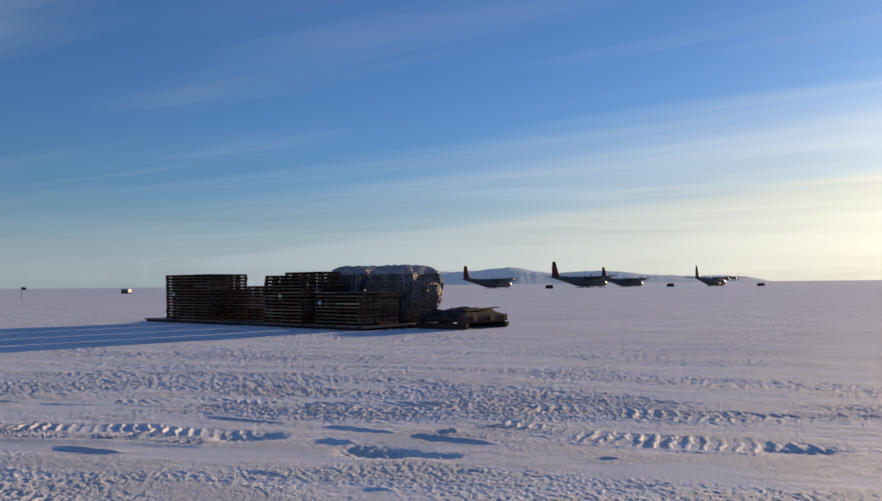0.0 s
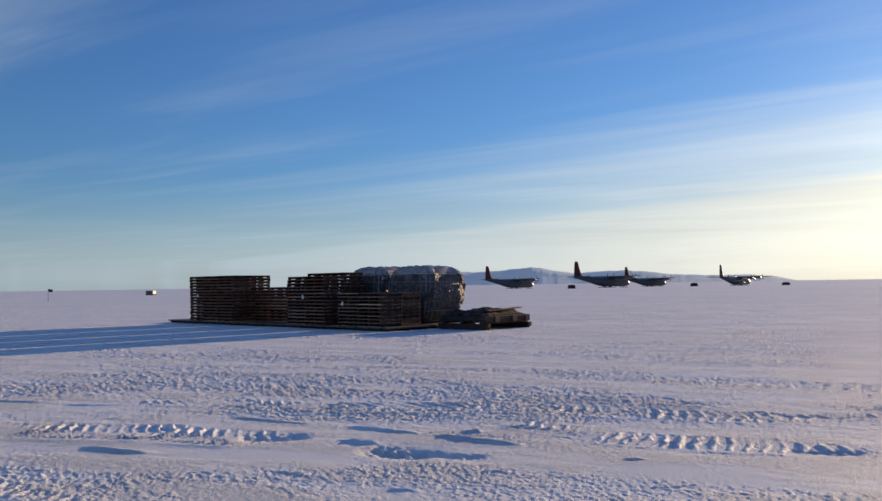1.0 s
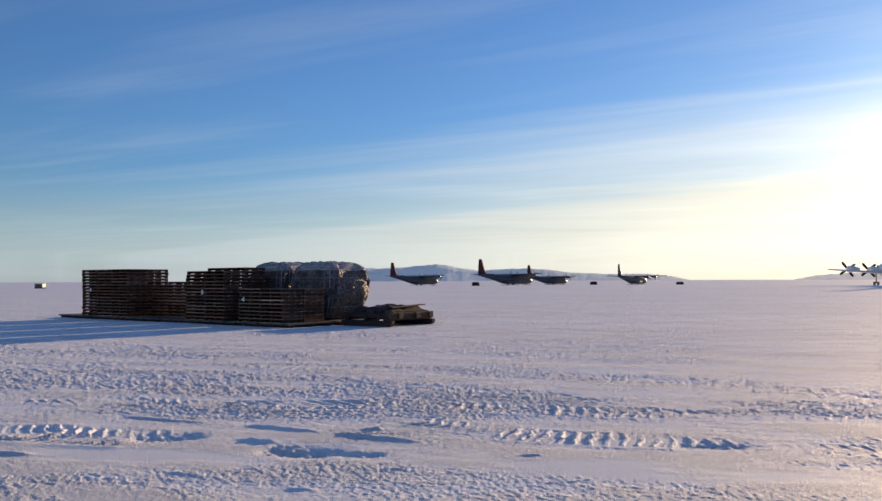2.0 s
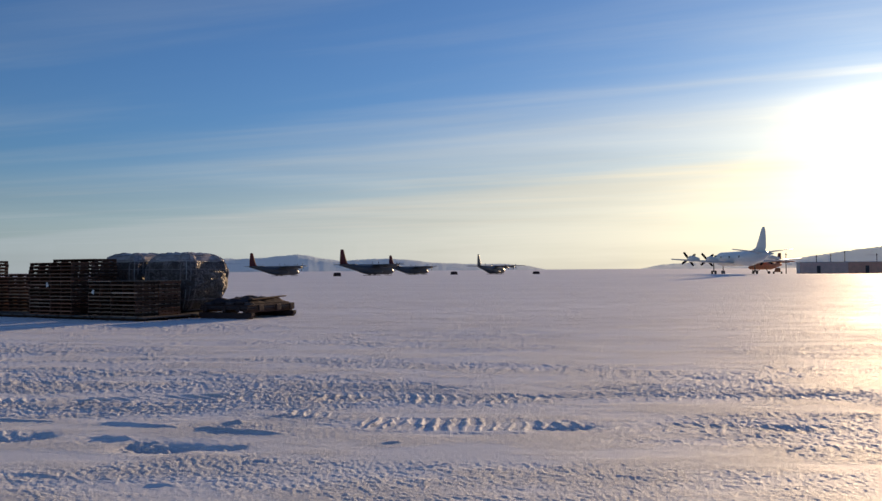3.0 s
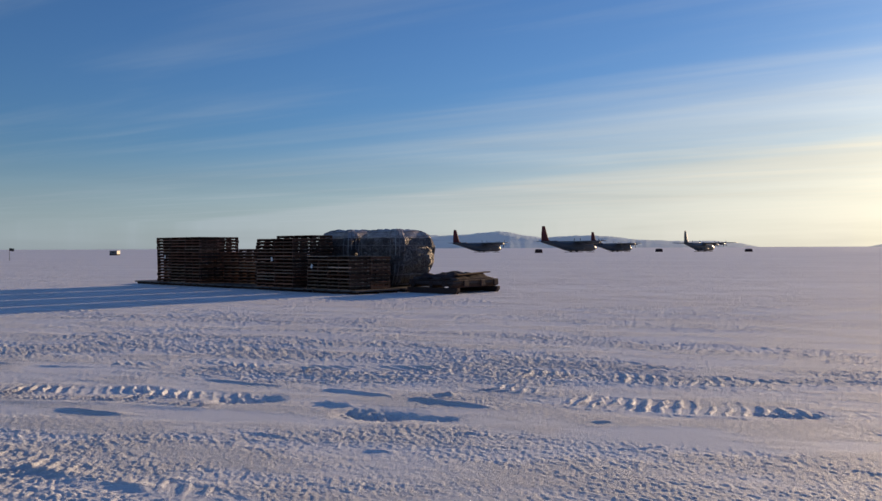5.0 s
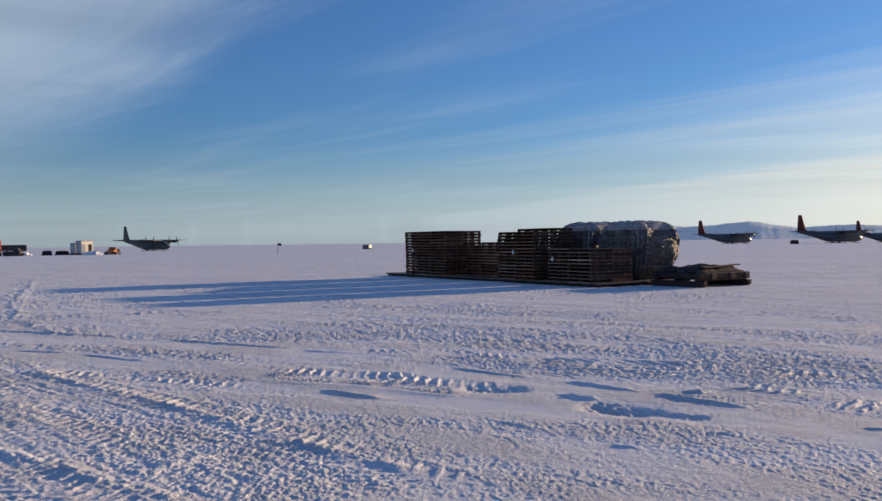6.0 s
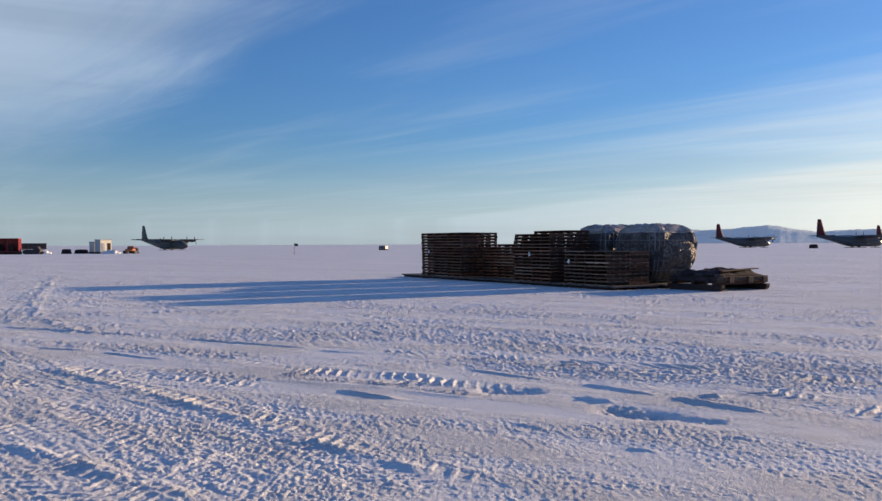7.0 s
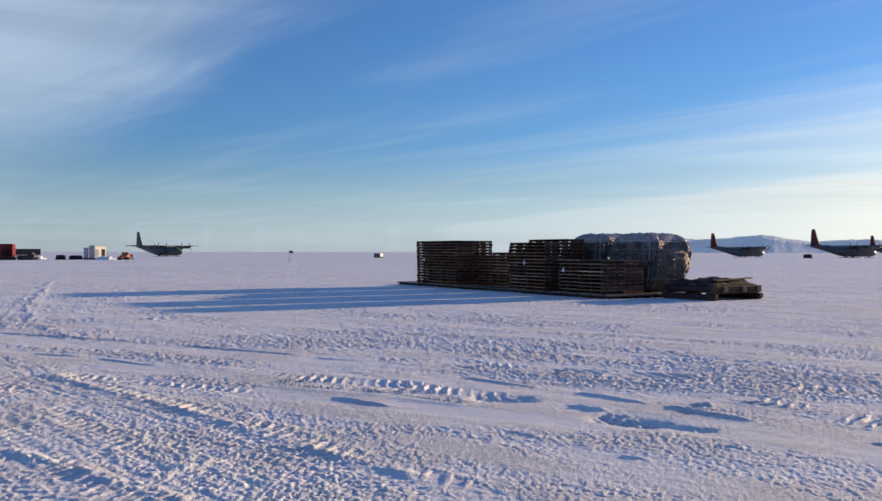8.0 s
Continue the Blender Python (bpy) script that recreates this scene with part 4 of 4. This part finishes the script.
def make_container_hut(m):
    """A red steel container on timber skids with an open dark doorway and shelves of crates."""
    t = thing("container_hut", m, "red steel container hut on skids, one side open and stocked", "container")
    bm = bmesh.new()
    box(bm, -3.05, 3.05, -1.22, 1.22, 3.1, 3.22)
    part("roof", bm, RED_STEEL, t, bevel=0.03)
    bm = bmesh.new()
    box(bm, -3.05, 3.05, -1.22, 1.22, 0.5, 0.62)
    part("floor_frame", bm, RED_STEEL, t, bevel=0.02)
    bm = bmesh.new()
    box(bm, -3.05, 3.05, 1.14, 1.22, 0.62, 3.1)
    part("back_wall", bm, RED_STEEL, t)
    for x in (-3.05, 2.97):
        bm = bmesh.new()
        box(bm, x, x + 0.08, -1.22, 1.14, 0.62, 3.1)
        for k in range(8):
            box(bm, x - 0.03, x + 0.11, -1.15 + k * 0.29, -1.02 + k * 0.29, 0.66, 3.06)
        part("end_wall", bm, RED_STEEL, t)
    for x in (-2.97, -0.95, 0.9):
        bm = bmesh.new()
        box(bm, x, x + 0.14, -1.22, -1.1, 0.62, 3.1)
        part("post", bm, RED_STEEL, t)
    for x in (-2.2, -0.2, 1.6):
        bm = bmesh.new()
        box(bm, x - 0.45, x + 0.45, -0.9, -0.2, 0.63, 1.6)
        box(bm, x - 0.3, x + 0.35, -0.85, -0.25, 1.6, 2.1)
        part("crate", bm, TIMBER, t)
    for y in (-0.9, 0.9):
        bm = bmesh.new()
        box(bm, -3.2, 3.2, y - 0.12, y + 0.12, -0.05, 0.5)
        part("skid", bm, TIMBER, t, bevel=0.04)
    return t


make_container_hut(stand(-132.0, 138.5, 30))


def make_rack(m):
    t = thing("storage_rack", m, "long low dark storage rack with a flat load on posts", "rack", "racks at the camp")
    bm = bmesh.new()
    box(bm, -2.5, 2.5, -0.9, 0.9, 1.0, 2.55)
    part("covered_load", bm, DARK_STEEL, t, bevel=0.08)
    for k in range(6):
        bm = bmesh.new()
        box(bm, -2.4 + 0.94 * k, -2.28 + 0.94 * k, -0.98, -0.9, 0.9, 2.6)
        part("upright", bm, SKID, t)
    for x in (-2.0, 0.0, 2.0):
        for y in (-0.8, 0.8):
            bm = bmesh.new()
            box(bm, x - 0.06, x + 0.06, y - 0.06, y + 0.06, -0.05, 1.0)
            part("post", bm, SKID, t)
    return t


rack = make_rack(stand(-173, 178, 50))
for k in range(1, 3):
    copy_thing(rack, stand(-173 + 3.25 * k, 178 + 3.9 * k, 50))


def make_tracked_carrier(m, body, label):
    """A small tracked carrier: hull, cab, two tracks with wheels."""
    t = thing("tracked_carrier", m, label, "vehicle", "camp vehicles")
    bm = bmesh.new()
    box(bm, -1.6, 1.6, -0.75, 0.75, 0.45, 0.95)
    part("hull", bm, body, t, bevel=0.06)
    bm = bmesh.new()
    loft(bm, [[Vector((0.1, -0.7, 0.952)), Vector((1.4, -0.7, 0.952)), Vector((1.4, 0.7, 0.952)), Vector((0.1, 0.7, 0.952))],
              [Vector((0.2, -0.6, 1.55)), Vector((1.05, -0.6, 1.55)), Vector((1.05, 0.6, 1.55)), Vector((0.2, 0.6, 1.55))]])
    cab = part("cab", bm, body, t, bevel=0.04)
    bm = bmesh.new()
    box(bm, 0.35, 1.0, -0.69, -0.655, 1.05, 1.42)
    part("window", bm, GLASS, cab)
    for y in (-0.95, 0.95):
        bm = bmesh.new()
        ring = [(1.7, 0.42), (1.5, 0.62), (-1.5, 0.62), (-1.7, 0.42), (-1.4, -0.03), (1.4, -0.03)]
        a = [Vector((x, y - 0.2, z)) for x, z in ring]
        b = [Vector((x, y + 0.2, z)) for x, z in ring]
        loft(bm, [a, b])
        part("track", bm, BLACK, t, bevel=0.03)
    return t


make_tracked_carrier(stand(-126.6, 140.6, 20), DARK_STEEL, "small dark tracked carrier standing on snow")
make_tracked_carrier(stand(-110.4, 149.4, 115), ORANGE, "faded orange tracked carrier standing beside a snow heap")


def make_sledge(m, label, hx, hz):
    """A loaded sledge under a dark cover."""
    t = thing("loaded_sledge", m, label, "sledge", "covered sledges")
    for y in (-0.6, 0.6):
        bm = bmesh.new()
        box(bm, -hx - 0.15, hx + 0.15, y - 0.08, y + 0.08, -0.04, 0.16)
        part("runner", bm, TIMBER, t)
    bm = bmesh.new()
    box(bm, -hx, hx, -0.75, 0.75, 0.162, 0.24)
    part("deck", bm, TIMBER, t)
    bm = bmesh.new()
    loft(bm, [[Vector((sx * hx * f, sy * 0.72 * f, z)) for sx, sy in ((-1, -1), (0, -1.05), (1, -1), (1, 1), (0, 1.05), (-1, 1))]
              for f, z in ((0.98, 0.242), (0.97, hz * 0.6), (0.86, hz * 0.92), (0.5, hz))])
    part("cover", bm, TARP, t, smooth=True)
    return t


for x, y, turn, hx, hz in ((-124.5, 147.5, 10, 0.7, 1.0), (-126.5, 154.5, 30, 1.3, 0.9), (-123.0, 156.0, -20, 1.5, 1.1), (-120.0, 156.0, 15, 1.1, 0.8),
                           (-114.8, 156.5, 25, 0.9, 1.2)):
    make_sledge(stand(x, y, turn), "dark covered load on a low sledge by the huts", hx, hz)
for x, y, turn, hx, hz in ((43.0, 338.0, 12, 1.35, 1.5), (111.0, 412.0, 8, 1.6, 1.6), (163.0, 434.0, 5, 1.8, 1.5)):
    make_sledge(stand(x, y, turn), "dark covered load on a sledge out on the snow", hx, hz)


def make_hut(m, lx, ly, h, front, side, label, doors):
    """A flat-roofed hut: four walls with thickness, roof, doors and windows in the front."""
    t = thing("hut", m, label, "hut", "huts at the camp")
    bm = bmesh.new()
    box(bm, -lx / 2 - 0.1, lx / 2 + 0.1, -ly / 2 - 0.1, ly / 2 + 0.1, h, h + 0.14)
    part("roof", bm, HUT_GREY, t, bevel=0.03)
    for y0, y1, mat in ((-ly / 2, -ly / 2 + 0.12, front), (ly / 2 - 0.12, ly / 2, side)):
        bm = bmesh.new()
        box(bm, -lx / 2, lx / 2, y0, y1, 0.35, h)
        part("wall", bm, mat, t)
    for x0 in (-lx / 2, lx / 2 - 0.12):
        bm = bmesh.new()
        box(bm, x0, x0 + 0.12, -ly / 2 + 0.12, ly / 2 - 0.12, 0.35, h)
        part("wall", bm, side, t)
    for x, wd, z0, z1, mat in doors:
        bm = bmesh.new()
        box(bm, x - wd / 2, x + wd / 2, -ly / 2 - 0.05, -ly / 2 - 0.004, z0, z1)
        part("door" if z0 < 0.6 else "window", bm, mat, t)
    for y in (-ly / 2 + 0.3, ly / 2 - 0.3):
        bm = bmesh.new()
        box(bm, -lx / 2 - 0.2, lx / 2 + 0.2, y - 0.12, y + 0.12, -0.05, 0.35)
        part("skid", bm, TIMBER, t)
    return t


make_hut(stand(-119.3, 152.4, 66), 2.45, 2.3, 2.85, HUT_WHITE, HUT_GREY, "cream flat-roofed hut on skids with two doors",
         ((-0.65, 0.7, 0.45, 2.2, HUT_GREY), (0.65, 0.7, 0.45, 2.2, TIMBER)))
make_hut(stand(-122.0, 153.4, 60), 1.9, 2.0, 2.4, HUT_GREY, HUT_GREY, "small grey flat-roofed hut beside a cream hut",
         ((0.2, 0.7, 1.2, 1.9, GLASS),))
make_hut(stand(-106.0, 287.0, -14), 2.7, 1.8, 1.45, HUT_DARK, HUT_WHITE, "lone small hut with one bright white wall, far out on snow",
         ((0.0, 0.6, 0.8, 1.2, GLASS),))


def make_snow_heap(m):
    bm = bmesh.new()
    bmesh.ops.create_icosphere(bm, subdivisions=4, radius=1.0)
    for v in bm.verts:
        n = noise.fractal(v.co * 2.2, 0.9, 2.0, 4)
        v.co = Vector((v.co.x * 1.9 * (1 + 0.2 * n), v.co.y * 1.1 * (1 + 0.2 * n), max(-0.15, v.co.z * 0.75 * (1 + 0.3 * n))))
    ob = part("snow_heap", bm, SNOW, smooth=True)
    ob.matrix_world = m
    return tagged(ob, "ploughed heap of clean snow beside a hut", "snow heap")


make_snow_heap(stand(-115.6, 150.0, 20))
make_snow_heap(stand(-133.0, 150.0, 35))


def make_flag(m):
    t = thing("marker_flag", m, "thin marker pole with a small black flag on snow", "flag")
    bm = bmesh.new()
    tube(bm, (0, 0, -0.3), (0, 0, 1.9), 0.03, 0.025)
    part("pole", bm, TIMBER, t)
    bm = bmesh.new()
    grid = []
    for j in range(2):
        grid.append([[bm.verts.new((0.03 + 0.6 * i / 8, 0.06 * math.sin(i * 0.9) + 0.012 * s, 1.45 + 0.42 * j - 0.06 * i / 8)) for i in range(9)] for s in (0, 1)])
    for i in range(8):
        for s in (0, 1):
            bm.faces.new((grid[0][s][i], grid[0][s][i + 1], grid[1][s][i + 1], grid[1][s][i]))
        for j in (0, 1):
            bm.faces.new((grid[j][0][i], grid[j][0][i + 1], grid[j][1][i + 1], grid[j][1][i]))
    part("cloth", bm, BLACK, t)
    return t


make_flag(stand(-63.7, 129.5, 15))


# ---- camp behind the white aircraft ----
def make_utility_aircraft(m):
    """A red utility aircraft with a high fin, mostly hidden by the white one."""
    t = thing("utility_aircraft", m, "small red utility aircraft with an upright fin", "aircraft")
    bm = bmesh.new()
    loft(bm, [ring_yz(x, 0, z, ry, rz, 16, 0.85) for x, z, ry, rz in
              ((6.5, 1.7, 0.2, 0.2), (5.6, 1.8, 0.65, 0.6), (3.8, 2.1, 0.85, 0.95), (-3.0, 2.1, 0.85, 0.95), (-7.5, 2.5, 0.3, 0.35))])
    part("fuselage", bm, ORANGE, t, smooth=True)
    bm = bmesh.new()
    loft(bm, foil([((2.0, -9.5, 3.2), 1.9, 0.12), ((2.0, 0, 3.1), 2.0, 0.16), ((2.0, 9.5, 3.2), 1.9, 0.12)], (0, 0, 1)))
    part("wing", bm, ORANGE, t, smooth=True)
    bm = bmesh.new()
    loft(bm, foil([((-5.4, 0, 2.6), 2.2, 0.12), ((-6.2, 0, 5.6), 1.4, 0.08)], (0, 1, 0)))
    part("tail_fin", bm, RED_PAINT, t)
    bm = bmesh.new()
    loft(bm, foil([((-5.8, -3.1, 3.0), 1.3, 0.08), ((-5.8, 3.1, 3.0), 1.3, 0.08)], (0, 0, 1)))
    part("tailplane", bm, ORANGE, t)
    for y in (-1.8, 1.8):
        bm = bmesh.new()
        tube(bm, (0.5, y * 0.4, 1.5), (0.5, y, 0.4), 0.08)
        leg = part("gear_leg", bm, ALUMINIUM, t)
        bm = bmesh.new()
        tube(bm, (0.5, y - 0.15, 0.36), (0.5, y + 0.15, 0.36), 0.4, sides=16)
        part("wheel", bm, BLACK, leg)
    bm = bmesh.new()
    tube(bm, (4.8, 0, 1.4), (4.8, 0, 0.3), 0.07)
    tube(bm, (4.8, -0.12, 0.3), (4.8, 0.12, 0.3), 0.33, sides=14)
    part("nose_wheel", bm, BLACK, t)
    return t


make_utility_aircraft(stand(155.4, 221.9, 200) @ Matrix.Scale(1.12, 4))
make_tracked_carrier(stand(140.4, 194.7, 54), ORANGE, "rust-orange tracked carrier parked behind the white aircraft")


def make_long_building(m):
    t = thing("long_building", m, "long low grey-brown building with joined wall panels", "building")
    for k in range(9):
        bm = bmesh.new()
        box(bm, k * 3.0, k * 3.0 + 2.96, 0, 0.15, 0.0, 3.0)
        part("wall_panel", bm, PANEL_RUST if k > 3 else PANEL_MAUVE, t, bevel=0.02)
    for x in (0.0, 26.81):
        bm = bmesh.new()
        box(bm, x, x + 0.15, 0.152, 5.85, 0.0, 3.0)
        part("end_wall", bm, HUT_GREY, t)
    bm = bmesh.new()
    box(bm, 0, 26.96, 5.852, 6.0, 0.0, 3.0)
    part("back_wall", bm, HUT_GREY, t)
    bm = bmesh.new()
    box(bm, -0.15, 27.1, -0.15, 6.15, 3.002, 3.16)
    part("roof", bm, HUT_GREY, t, bevel=0.03)
    for x in (4.2, 16.2):
        bm = bmesh.new()
        box(bm, x, x + 0.9, -0.05, -0.004, 0.1, 2.1)
        part("door", bm, DARK_STEEL, t)
    return t


make_long_building(stand(150.5, 199.0, -28))


def make_mast(m, h):
    t = thing("mast", m, "thin upright dark mast by the long building", "mast", "masts at the camp")
    bm = bmesh.new()
    tube(bm, (0, 0, -0.3), (0, 0, h), 0.13, 0.08)
    part("pole", bm, DARK_STEEL, t)
    bm = bmesh.new()
    box(bm, -0.3, 0.3, -0.08, 0.08, h - 0.5, h - 0.3)
    part("head", bm, DARK_STEEL, t)
    return t


for x, y, h in ((146.5, 199.5, 5.6), (158.0, 202.0, 5.2), (161.0, 200.0, 5.4), (168.0, 203.0, 6.4), (176.0, 200.0, 5.6)):
    make_mast(stand(x, y, 15), h)
